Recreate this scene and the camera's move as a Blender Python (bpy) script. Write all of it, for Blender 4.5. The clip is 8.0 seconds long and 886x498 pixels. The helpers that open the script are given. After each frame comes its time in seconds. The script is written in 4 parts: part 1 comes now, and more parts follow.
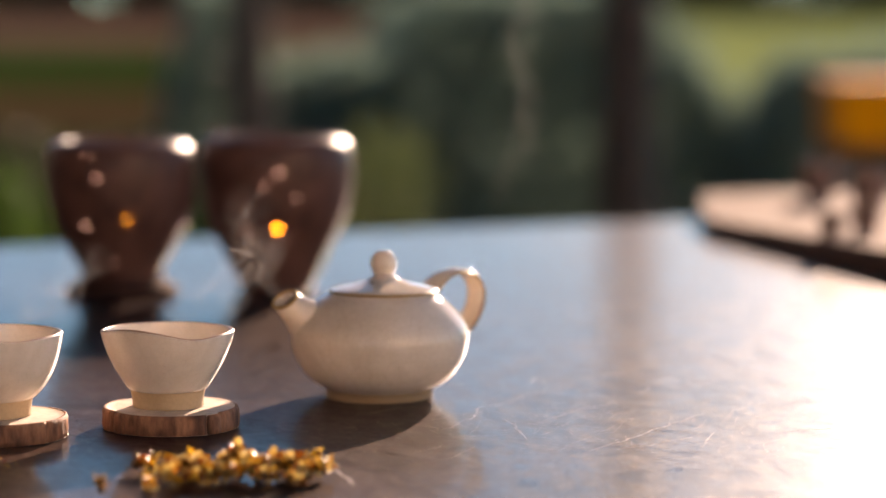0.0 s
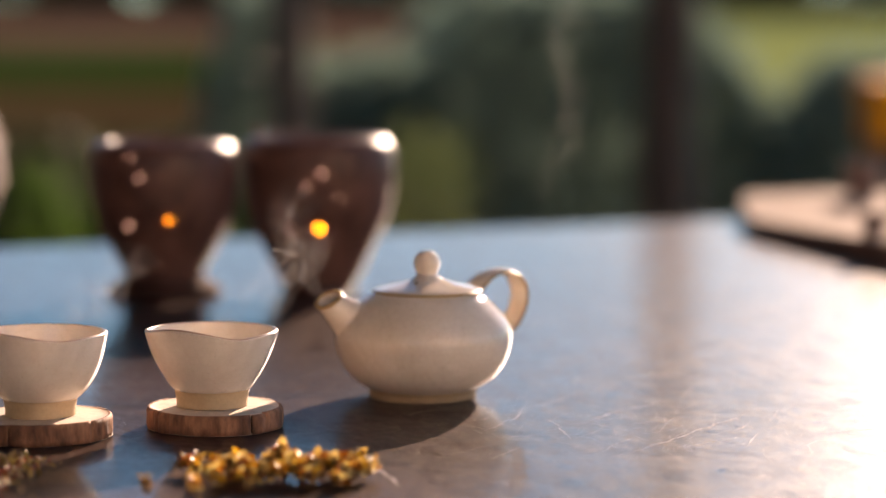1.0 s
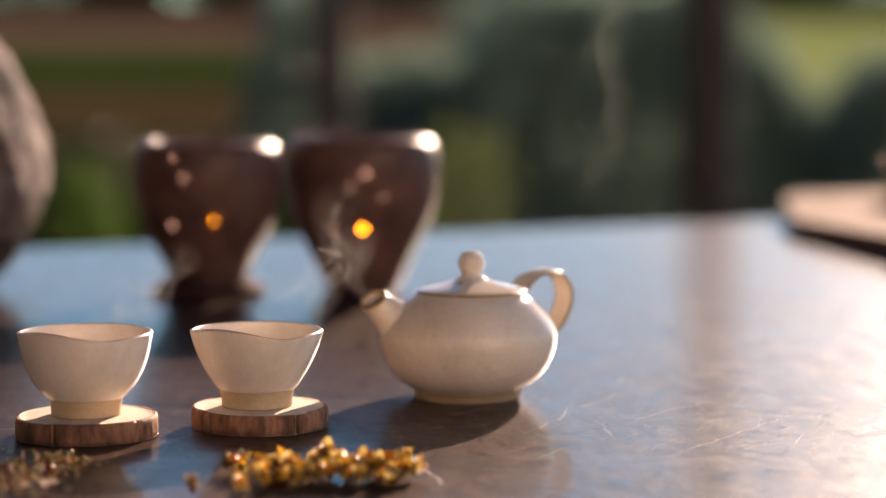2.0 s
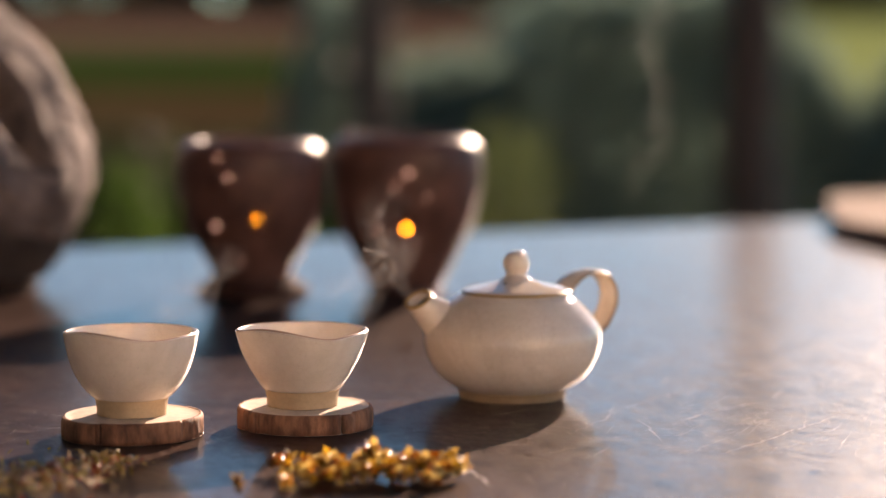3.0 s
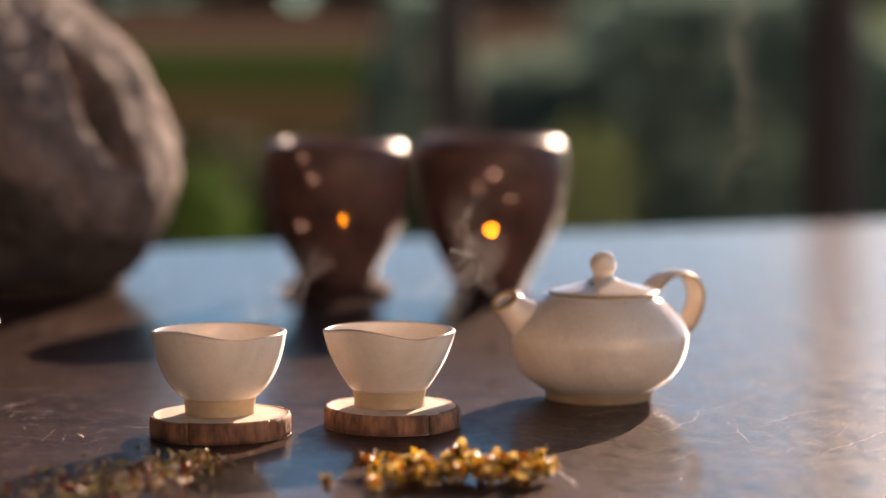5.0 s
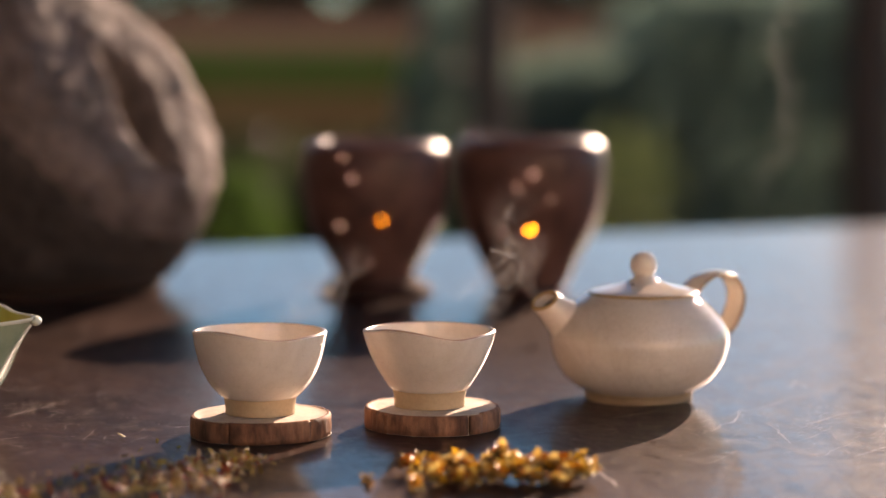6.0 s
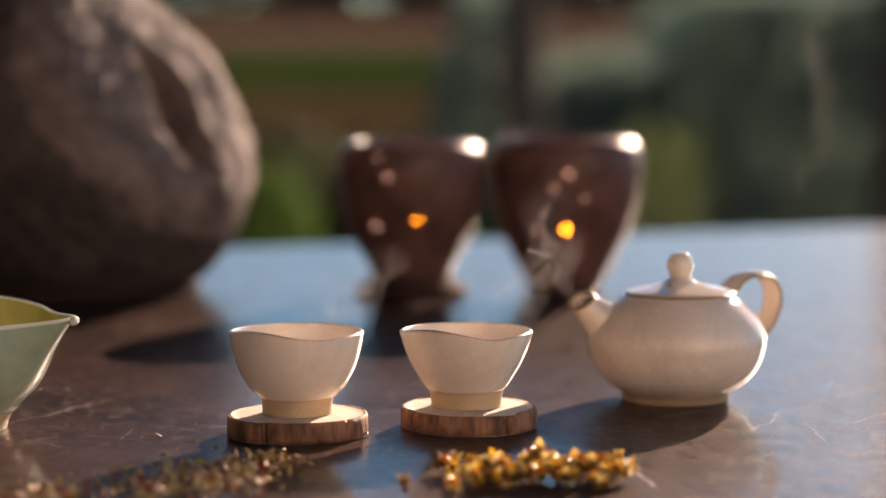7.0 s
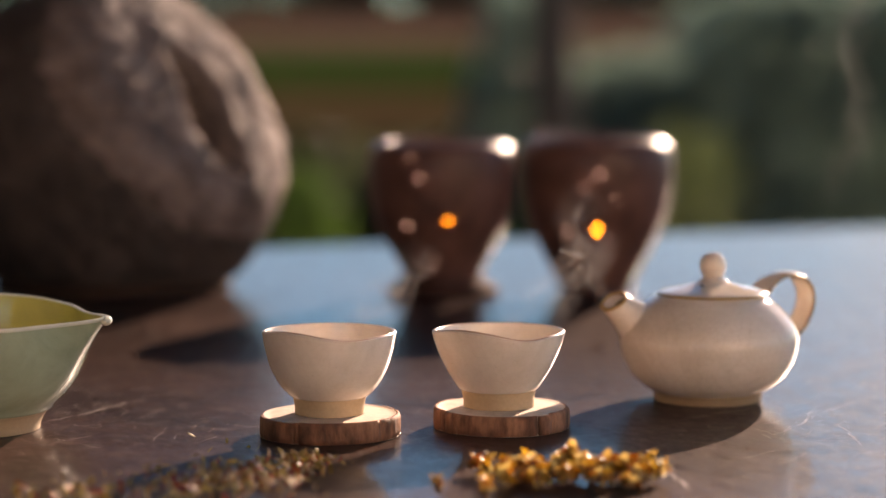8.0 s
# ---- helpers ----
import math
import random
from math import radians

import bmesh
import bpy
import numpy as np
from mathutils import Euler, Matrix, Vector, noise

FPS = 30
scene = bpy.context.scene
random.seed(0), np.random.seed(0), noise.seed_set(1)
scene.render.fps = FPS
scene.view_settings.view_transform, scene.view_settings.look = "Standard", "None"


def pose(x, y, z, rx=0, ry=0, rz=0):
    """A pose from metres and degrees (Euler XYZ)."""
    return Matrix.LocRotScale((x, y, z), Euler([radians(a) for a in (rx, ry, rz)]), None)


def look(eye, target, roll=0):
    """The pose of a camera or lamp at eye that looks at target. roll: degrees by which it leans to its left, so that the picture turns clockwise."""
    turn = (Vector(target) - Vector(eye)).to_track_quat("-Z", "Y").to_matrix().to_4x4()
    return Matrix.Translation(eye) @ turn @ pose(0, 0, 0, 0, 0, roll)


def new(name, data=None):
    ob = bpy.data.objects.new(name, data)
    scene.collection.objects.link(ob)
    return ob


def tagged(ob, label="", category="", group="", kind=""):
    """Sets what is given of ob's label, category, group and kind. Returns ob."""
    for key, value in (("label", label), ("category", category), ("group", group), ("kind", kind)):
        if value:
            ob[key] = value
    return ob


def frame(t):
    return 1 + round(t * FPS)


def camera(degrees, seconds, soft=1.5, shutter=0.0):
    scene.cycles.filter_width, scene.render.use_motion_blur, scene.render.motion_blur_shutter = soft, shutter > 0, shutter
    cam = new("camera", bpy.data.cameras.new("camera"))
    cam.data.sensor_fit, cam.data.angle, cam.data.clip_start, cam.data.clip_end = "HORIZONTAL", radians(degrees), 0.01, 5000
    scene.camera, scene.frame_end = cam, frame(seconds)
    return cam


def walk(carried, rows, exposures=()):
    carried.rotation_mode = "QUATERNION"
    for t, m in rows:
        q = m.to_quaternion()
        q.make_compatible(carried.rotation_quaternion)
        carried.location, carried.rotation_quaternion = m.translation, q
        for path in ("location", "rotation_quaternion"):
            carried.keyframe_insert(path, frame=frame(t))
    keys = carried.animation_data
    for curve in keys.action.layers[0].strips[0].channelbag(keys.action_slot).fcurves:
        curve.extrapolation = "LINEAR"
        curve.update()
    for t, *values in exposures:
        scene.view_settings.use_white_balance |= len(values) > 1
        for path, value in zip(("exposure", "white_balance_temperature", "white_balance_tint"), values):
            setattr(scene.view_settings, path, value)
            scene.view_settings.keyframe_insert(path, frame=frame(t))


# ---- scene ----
# ---- camera and walk ----
cam = camera(19.765, 8.0, soft=1.5)
PATH = [
    # seconds, x, y, z, yaw, pitch, roll
    (0.0, 0.01027, -0.00106, 0.98778, -3.0245, -5.6861, 0.1428),
    (0.5, 0.00890, -0.00092, 0.98781, -2.5901, -5.6880, 0.1038),
    (1.0, 0.00751, -0.00078, 0.98783, -2.1473, -5.6892, 0.0736),
    (1.5, 0.00612, -0.00063, 0.98786, -1.6982, -5.6898, 0.0507),
    (2.0, 0.00472, -0.00049, 0.98788, -1.2451, -5.6899, 0.0335),
    (2.5, 0.00332, -0.00034, 0.98791, -0.7903, -5.6895, 0.0207),
    (3.0, 0.00193, -0.00020, 0.98793, -0.3363, -5.6887, 0.0109),
    (3.5, 0.00054, -0.00006, 0.98796, 0.1146, -5.6876, 0.0031),
    (4.0, -0.00082, 0.00009, 0.98798, 0.5597, -5.6863, -0.0039),
    (4.5, -0.00217, 0.00022, 0.98801, 0.9965, -5.6848, -0.0109),
    (5.0, -0.00348, 0.00036, 0.98803, 1.4227, -5.6832, -0.0188),
    (5.5, -0.00476, 0.00049, 0.98806, 1.8358, -5.6815, -0.0282),
    (6.0, -0.00599, 0.00062, 0.98808, 2.2334, -5.6798, -0.0396),
    (6.5, -0.00716, 0.00074, 0.98810, 2.6135, -5.6783, -0.0537),
    (7.0, -0.00827, 0.00085, 0.98812, 2.9738, -5.6768, -0.0707),
    (7.5, -0.00931, 0.00096, 0.98814, 3.3125, -5.6755, -0.0907),
    (8.0, -0.01027, 0.00106, 0.98816, 3.6280, -5.6745, -0.1140),
]
EXPOSURE, KELVIN, TINT = 1.42, 9450, 23
walk(cam, [(t, pose(x, y, z, 90 + pitch, 0, yaw) @ pose(0, 0, 0, 0, 0, roll)) for t, x, y, z, yaw, pitch, roll in PATH],
     [(0.0, EXPOSURE, KELVIN, TINT), (8.0, EXPOSURE, KELVIN, TINT)])
# a portrait lens, wide open, focused on the cups
cam.data.dof.use_dof = True
cam.data.dof.focus_distance = 1.385
cam.data.dof.aperture_fstop = 3.3

# ---- world and sun ----
SUN_AZ, SUN_EL = 20.5, 18.0   # degrees to the right of +y, and above the horizon
world = bpy.data.worlds.new("sky")
scene.world = world
world.use_nodes = True
wn = world.node_tree
sky = wn.nodes.new("ShaderNodeTexSky")
sky.sky_type = "NISHITA"
sky.sun_disc = False
sky.sun_elevation = radians(SUN_EL)
sky.sun_rotation = radians(SUN_AZ)
sky.altitude = 2500
sky.dust_density, sky.air_density, sky.ozone_density = 0.08, 0.8, 2.8
wn.nodes["Background"].inputs["Strength"].default_value = 0.10
clear = wn.nodes.new("ShaderNodeMix")   # a clear, deep blue mountain sky
clear.data_type, clear.blend_type = "RGBA", "MULTIPLY"
clear.inputs[0].default_value = 1.0
clear.inputs[7].default_value = (0.66, 0.99, 1.06, 1)
wn.links.new(sky.outputs[0], clear.inputs[6])
wn.links.new(clear.outputs[2], wn.nodes["Background"].inputs["Color"])
sun_data = bpy.data.lights.new("sun", "SUN")
sun_data.energy, sun_data.angle, sun_data.color = 5.0, radians(0.53), (1.0, 0.885, 0.84)
sun = new("sun", sun_data)
sa, se = radians(SUN_AZ), radians(SUN_EL)
SUN_WAY = Vector((math.sin(sa) * math.cos(se), math.cos(sa) * math.cos(se), math.sin(se)))
sun.matrix_world = look(SUN_WAY * 30, (0, 0, 0))


# ---- materials ----
def nodes_of(name):
    m = bpy.data.materials.new(name)
    m.use_nodes = True
    nt = m.node_tree
    return m, nt, nt.nodes, nt.links, nt.nodes["Principled BSDF"]


def ramp(nt, fac, stops):
    r = nt.nodes.new("ShaderNodeValToRGB")
    el = r.color_ramp.elements
    while len(el) < len(stops):
        el.new(0.5)
    for e, (p, c) in zip(el, stops):
        e.position, e.color = p, (*c, 1)
    nt.links.new(fac, r.inputs[0])
    return r.outputs[0]


def noise_node(nt, scale, detail=4, rough=0.55, coords="Object", stretch=(1, 1, 1), distortion=0.0):
    tc = nt.nodes.new("ShaderNodeTexCoord")
    mp = nt.nodes.new("ShaderNodeMapping")
    mp.inputs["Scale"].default_value = stretch
    n = nt.nodes.new("ShaderNodeTexNoise")
    n.inputs["Scale"].default_value, n.inputs["Detail"].default_value = scale, detail
    n.inputs["Roughness"].default_value, n.inputs["Distortion"].default_value = rough, distortion
    nt.links.new(tc.outputs[coords], mp.inputs[0])
    nt.links.new(mp.outputs[0], n.inputs["Vector"])
    return n.outputs["Fac"]


def mix_rgb(nt, fac, a, b, mode="MIX"):
    m = nt.nodes.new("ShaderNodeMix")
    m.data_type, m.blend_type = "RGBA", mode
    for sock, v in ((m.inputs[0], fac), (m.inputs[6], a), (m.inputs[7], b)):
        if isinstance(v, (int, float)):
            sock.default_value = v
        elif isinstance(v, tuple):
            sock.default_value = (*v, 1)
        else:
            nt.links.new(v, sock)
    return m.outputs[2]


def bump(nt, height, strength, distance, bsdf):
    b = nt.nodes.new("ShaderNodeBump")
    b.inputs["Strength"].default_value, b.inputs["Distance"].default_value = strength, distance
    nt.links.new(height, b.inputs["Height"])
    nt.links.new(b.outputs[0], bsdf.inputs["Normal"])


def surface(name, dark, light, scale, rough=(0.4, 0.6), fine=0.0, fine_scale=400, bump_d=0.0, bump_scale=200,
            stretch=(1, 1, 1), spec=0.5, coat=0.0, detail=5, per_object=0.0, sss=0.0):
    """Two tones mixed by a cloudy pattern, finer grain over it, uneven gloss and a fine relief."""
    m, nt, N, L, b = nodes_of(name)
    n1 = noise_node(nt, scale, detail, 0.6, stretch=stretch)
    col = ramp(nt, n1, [(0.3, dark), (0.7, light)])
    if fine:
        n2 = noise_node(nt, fine_scale, 3, 0.6, stretch=stretch)
        col = mix_rgb(nt, fine, col, ramp(nt, n2, [(0.35, (0.25, 0.25, 0.25)), (0.65, (1, 1, 1))]), "MULTIPLY")
    if per_object:
        oi = N.new("ShaderNodeObjectInfo")
        k = ramp(nt, oi.outputs["Random"], [(0, (1 - per_object,) * 3), (1, (1, 1, 1))])
        col = mix_rgb(nt, 1.0, col, k, "MULTIPLY")
    L.new(col, b.inputs["Base Color"])
    n3 = noise_node(nt, scale * 2.3, 4, 0.6)
    rr = N.new("ShaderNodeMapRange")
    rr.inputs["To Min"].default_value, rr.inputs["To Max"].default_value = rough
    L.new(n3, rr.inputs[0])
    L.new(rr.outputs[0], b.inputs["Roughness"])
    b.inputs["Specular IOR Level"].default_value = spec
    if spec < 0.05:
        b.inputs["IOR"].default_value = 1.0  # loose earth and grass have no sheen
    b.inputs["Coat Weight"].default_value = coat
    b.inputs["Coat Roughness"].default_value = 0.06
    if sss:
        b.inputs["Subsurface Weight"].default_value = sss
        b.inputs["Subsurface Radius"].default_value = (0.004, 0.0025, 0.0015)
        b.inputs["Subsurface Scale"].default_value = 1.0
    if bump_d:
        bump(nt, noise_node(nt, bump_scale, 5, 0.6, stretch=stretch), 0.6, bump_d, b)
    return m


def glaze(name, base, tint, rough=0.13, speck=0.25, craze=0.0):
    """A fired glaze: cloudy tone, tiny iron specks, soft gloss with a faintly wavy skin."""
    m, nt, N, L, b = nodes_of(name)
    col = ramp(nt, noise_node(nt, 22, 6, 0.65, distortion=0.7), [(0.3, tint), (0.66, base)])
    spots = ramp(nt, noise_node(nt, 900, 2, 0.5), [(0.66, (1, 1, 1)), (0.74, (0.45, 0.32, 0.2))])
    col = mix_rgb(nt, speck, col, spots, "MULTIPLY")
    if craze:
        tc = N.new("ShaderNodeTexCoord")
        vo = N.new("ShaderNodeTexVoronoi")
        vo.feature = "DISTANCE_TO_EDGE"
        vo.inputs["Scale"].default_value = 230
        L.new(tc.outputs["Object"], vo.inputs["Vector"])
        lines = ramp(nt, vo.outputs["Distance"], [(0.0, (0.55, 0.46, 0.36)), (0.06, (1, 1, 1))])
        col = mix_rgb(nt, craze, col, lines, "MULTIPLY")
        rings = ramp(nt, noise_node(nt, 30, 4, 0.6, stretch=(0.6, 0.6, 14)), [(0.35, (0.82, 0.79, 0.75)), (0.65, (1, 1, 1))])
        col = mix_rgb(nt, craze, col, rings, "MULTIPLY")
    L.new(col, b.inputs["Base Color"])
    rr = N.new("ShaderNodeMapRange")
    rr.inputs["To Min"].default_value, rr.inputs["To Max"].default_value = rough * 0.7, rough * 1.6
    L.new(noise_node(nt, 60, 4, 0.6), rr.inputs[0])
    L.new(rr.outputs[0], b.inputs["Roughness"])
    b.inputs["Subsurface Weight"].default_value = 0.08
    b.inputs["Subsurface Radius"].default_value = (0.004, 0.0025, 0.0015)
    bump(nt, noise_node(nt, 70, 3, 0.5, stretch=(1, 1, 2.2)), 0.22, 0.0005, b)
    return m


def leaf_material(name, dark, light, through_colour):
    m, nt, N, L, b = nodes_of(name)
    geo = N.new("ShaderNodeNewGeometry")
    col = ramp(nt, geo.outputs["Random Per Island"], [(0, dark), (1, light)])
    L.new(col, b.inputs["Base Color"])
    b.inputs["Roughness"].default_value = 0.5
    tr = N.new("ShaderNodeBsdfTranslucent")
    tr.inputs[0].default_value = (*through_colour, 1)
    mx = N.new("ShaderNodeMixShader")
    mx.inputs[0].default_value = 0.44
    L.new(b.outputs[0], mx.inputs[1])
    L.new(tr.outputs[0], mx.inputs[2])
    L.new(mx.outputs[0], N["Material Output"].inputs[0])
    return m


def table_material():
    """Old polished tabletop: cloudy brown, worn patches, dust, and a lacquer that is rubbed dull in places."""
    m, nt, N, L, b = nodes_of("polished dark tabletop")

    def span(fac, lo, hi, f0=0.3, f1=0.7):
        r = N.new("ShaderNodeMapRange")
        for key, v in (("From Min", f0), ("From Max", f1), ("To Min", lo), ("To Max", hi)):
            r.inputs[key].default_value = v
        L.new(fac, r.inputs[0])
        return r.outputs[0]

    clouds = noise_node(nt, 7, 8, 0.66, distortion=0.8)
    col = ramp(nt, clouds, [(0.28, (0.016, 0.008, 0.006)), (0.52, (0.038, 0.019, 0.014)), (0.75, (0.080, 0.047, 0.038))])
    grain = ramp(nt, noise_node(nt, 110, 9, 0.8, stretch=(1, 2.2, 1), distortion=0.4), [(0.36, (0.45, 0.43, 0.42)), (0.66, (1.25, 1.2, 1.18))])
    col = mix_rgb(nt, 0.85, col, grain, "MULTIPLY")
    worn = ramp(nt, noise_node(nt, 48, 10, 0.82, stretch=(1.6, 0.8, 1), distortion=1.2), [(0.53, (0, 0, 0)), (0.66, (1, 1, 1))])
    col = mix_rgb(nt, mix_rgb(nt, 0.7, (0, 0, 0), worn), col, (0.17, 0.125, 0.11))
    dust = ramp(nt, noise_node(nt, 700, 3, 0.7), [(0.66, (0, 0, 0)), (0.74, (1, 1, 1))])
    col = mix_rgb(nt, mix_rgb(nt, 0.45, (0, 0, 0), dust), col, (0.34, 0.28, 0.26))
    L.new(col, b.inputs["Base Color"])
    L.new(span(noise_node(nt, 52, 10, 0.8, stretch=(1.4, 0.8, 1), distortion=0.8), 0.24, 0.46), b.inputs["Roughness"])
    b.inputs["Specular IOR Level"].default_value = 0.05
    L.new(span(noise_node(nt, 44, 12, 0.85, stretch=(1.3, 0.8, 1), distortion=0.9), 0.38, 0.11, 0.40, 0.60), b.inputs["Coat Weight"])
    L.new(span(noise_node(nt, 34, 9, 0.8, distortion=0.4), 0.05, 0.15), b.inputs["Coat Roughness"])
    bump(nt, noise_node(nt, 240, 10, 0.8, stretch=(1.4, 0.8, 1), distortion=0.6), 0.3, 0.0005, b)
    return m


TABLE = table_material()
TABLE_EDGE = surface("dark table timber", (0.03, 0.018, 0.012), (0.09, 0.055, 0.04), 18, (0.35, 0.55), 0.4, 200, 0.0006, 120, (1, 8, 8))
SCRATCH = surface("pale worn scratch", (0.40, 0.33, 0.31), (0.80, 0.70, 0.66), 260, (0.22, 0.34), spec=0.22)
POT = glaze("cream teapot glaze", (0.77, 0.685, 0.605), (0.60, 0.51, 0.42), 0.05, 0.4, 0.2)
CUP = glaze("cream cup glaze", (0.81, 0.72, 0.635), (0.68, 0.585, 0.495), 0.11, 0.25, 0.1)
CUP_RIM = glaze("browned glaze edge", (0.50, 0.36, 0.28), (0.42, 0.28, 0.20), 0.3, 0.2)
BARE_CLAY = surface("bare tan clay", (0.42, 0.295, 0.175), (0.56, 0.41, 0.255), 30, (0.5, 0.7), 0.10, 500, 0.0002, 400)
# the tan foot clay again, with the shadow under the pot mixed in
POT_FOOT_SHADED = surface("bare clay darkened for shade", (0.23, 0.155, 0.09), (0.34, 0.24, 0.145), 30, (0.5, 0.7), 0.15, 500, 0.0002, 400)
GOLD_EDGE = surface("brown unglazed lid edge", (0.26, 0.15, 0.05), (0.45, 0.29, 0.11), 90, (0.3, 0.5))
# the dark of openings as a colour
HOLE = surface("dark brown shade of hollows", (0.05, 0.03, 0.018), (0.12, 0.07, 0.04), 80, (0.6, 0.8))
CELADON = glaze("grey green celadon glaze", (0.36, 0.42, 0.30), (0.23, 0.29, 0.19), 0.08, 0.2)
CELADON_IN = glaze("olive yellow inner glaze", (0.46, 0.42, 0.15), (0.36, 0.34, 0.12), 0.12, 0.2)
CELADON_RIM = glaze("pale celadon edge", (0.62, 0.62, 0.50), (0.52, 0.52, 0.40), 0.08, 0.1)
SAPWOOD = surface("pale cut wood", (0.50, 0.385, 0.295), (0.68, 0.56, 0.455), 40, (0.55, 0.75), 0.25, 300, 0.0003, 300)
BARK = surface("brown bark", (0.095, 0.034, 0.018), (0.50, 0.225, 0.125), 70, (0.65, 0.9), 0.6, 260, 0.003, 150, (1, 1, 0.35))
URN = surface("dark brown urn glaze", (0.062, 0.027, 0.021), (0.18, 0.084, 0.066), 34, (0.38, 0.52), 0.4, 160, 0.0012, 60, spec=0.3)
URN_FOOT = surface("dull dark brown urn foot", (0.030, 0.014, 0.011), (0.085, 0.042, 0.034), 34, (0.75, 0.9), 0.4, 160, 0.001, 60, spec=0.06)
SHINY_GLAZE = surface("shiny brown glaze drop", (0.10, 0.05, 0.04), (0.16, 0.08, 0.06), 60, (0.10, 0.16))
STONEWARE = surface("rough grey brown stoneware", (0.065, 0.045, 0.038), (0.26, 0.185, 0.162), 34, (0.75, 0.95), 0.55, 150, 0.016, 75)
# the jar's unlit side is put into this darker copy's colour
STONEWARE_SHADED = surface("brown stoneware darkened for shade", (0.026, 0.018, 0.015), (0.075, 0.052, 0.045), 30, (0.75, 0.95), 0.4, 150, 0.008, 75)
STAND_WOOD = surface("dark stained board", (0.022, 0.013, 0.010), (0.055, 0.032, 0.023), 20, (0.75, 0.9), 0.3, 150, 0.0006, 80, (1, 6, 6), spec=0.1)
TRAY_WOOD = surface("reddish brown tray wood", (0.12, 0.046, 0.026), (0.25, 0.108, 0.068), 16, (0.5, 0.65), 0.3, 140, 0.0006, 60, (8, 1, 8), spec=0.2)
# paler than the tray's sides: the sun's glare is in this colour
TRAY_LIT_TOP = surface("tray board paled for sun glare", (0.17, 0.105, 0.08), (0.26, 0.17, 0.135), 14, (0.75, 0.9), 0.25, 140, 0.0006, 60, (8, 1, 8), spec=0.05)
PINK_CLAY = surface("pinkish fired clay", (0.17, 0.105, 0.085), (0.29, 0.20, 0.175), 30, (0.25, 0.45), 0.2, 200, 0.0005, 90, spec=0.2)
ORANGE_WOOD = surface("orange varnished wood", (0.70, 0.25, 0.008), (0.88, 0.36, 0.015), 12, (0.7, 0.85), 0.2, 100, 0.0006, 50, (1, 8, 8), spec=0.08)
GREY_POST = surface("grey brown weathered post", (0.05, 0.042, 0.036), (0.11, 0.092, 0.08), 10, (0.7, 0.9), 0.4, 60, 0.002, 40, (8, 8, 1))
POST_WOOD = surface("dark weathered post", (0.03, 0.02, 0.016), (0.08, 0.052, 0.042), 10, (0.6, 0.85), 0.4, 60, 0.002, 40, (8, 8, 1))
DRY_SOIL = surface("pinkish brown dry soil", (0.034, 0.023, 0.011), (0.060, 0.041, 0.021), 0.4, (0.8, 1.0), 0.3, 12, 0.03, 6, spec=0.02)
FIELD = surface("far pinkish brown field", (0.075, 0.046, 0.033), (0.125, 0.079, 0.056), 0.3, (0.8, 1.0), 0.3, 10, 0.03, 6, spec=0.02)
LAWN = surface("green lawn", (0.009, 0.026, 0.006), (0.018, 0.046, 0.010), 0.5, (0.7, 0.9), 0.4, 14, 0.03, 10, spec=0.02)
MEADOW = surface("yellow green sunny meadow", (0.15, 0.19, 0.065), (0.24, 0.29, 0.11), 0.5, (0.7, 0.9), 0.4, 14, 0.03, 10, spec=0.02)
SOIL = surface("dark garden ground", (0.028, 0.038, 0.020), (0.065, 0.08, 0.04), 1.2, (0.8, 1.0), 0.4, 30, 0.02, 8, spec=0.02)
PAVING = surface("grey brown paving", (0.12, 0.09, 0.066), (0.21, 0.165, 0.125), 3, (0.6, 0.85), 0.3, 60, 0.002, 30)
WALL_WOOD = surface("brown wall boards", (0.16, 0.10, 0.06), (0.30, 0.20, 0.13), 6, (0.5, 0.7), 0.3, 60, 0.002, 40, (8, 8, 1))
PLASTER = surface("cream plaster", (0.62, 0.55, 0.46), (0.76, 0.69, 0.60), 1.5, (0.8, 0.95), 0.1, 60, 0.002, 60)


def petal_material():
    m, nt, N, L, b = nodes_of("dried yellow petal")
    geo = N.new("ShaderNodeNewGeometry")
    col = ramp(nt, geo.outputs["Random Per Island"],
               [(0, (0.09, 0.025, 0.008)), (0.28, (0.36, 0.11, 0.012)), (0.5, (0.60, 0.27, 0.018)), (0.82, (0.66, 0.40, 0.05)), (1, (0.80, 0.64, 0.26))])
    oi = N.new("ShaderNodeObjectInfo")
    col = mix_rgb(nt, 1.0, col, ramp(nt, oi.outputs["Random"], [(0, (0.40, 0.30, 0.22)), (0.5, (0.9, 0.85, 0.8)), (1, (1, 1, 1))]), "MULTIPLY")
    L.new(col, b.inputs["Base Color"])
    b.inputs["Roughness"].default_value = 0.33
    tr = N.new("ShaderNodeBsdfTranslucent")
    L.new(col, tr.inputs[0])
    mx = N.new("ShaderNodeMixShader")
    mx.inputs[0].default_value = 0.35
    L.new(b.outputs[0], mx.inputs[1])
    L.new(tr.outputs[0], mx.inputs[2])
    L.new(mx.outputs[0], N["Material Output"].inputs[0])
    return m


PETAL = petal_material()
CALYX = surface("dried brown flower head", (0.10, 0.045, 0.02), (0.30, 0.15, 0.05), 300, (0.6, 0.8), per_object=0.4)
LEAF_DARK = leaf_material("deep green leaf", (0.078, 0.118, 0.102), (0.155, 0.22, 0.19), (0.19, 0.29, 0.235))
LEAF_FAR = leaf_material("far olive brown leaf", (0.035, 0.03, 0.013), (0.07, 0.055, 0.025), (0.06, 0.055, 0.02))
LEAF_MID = leaf_material("green leaf", (0.028, 0.034, 0.020), (0.056, 0.064, 0.038), (0.052, 0.062, 0.030))
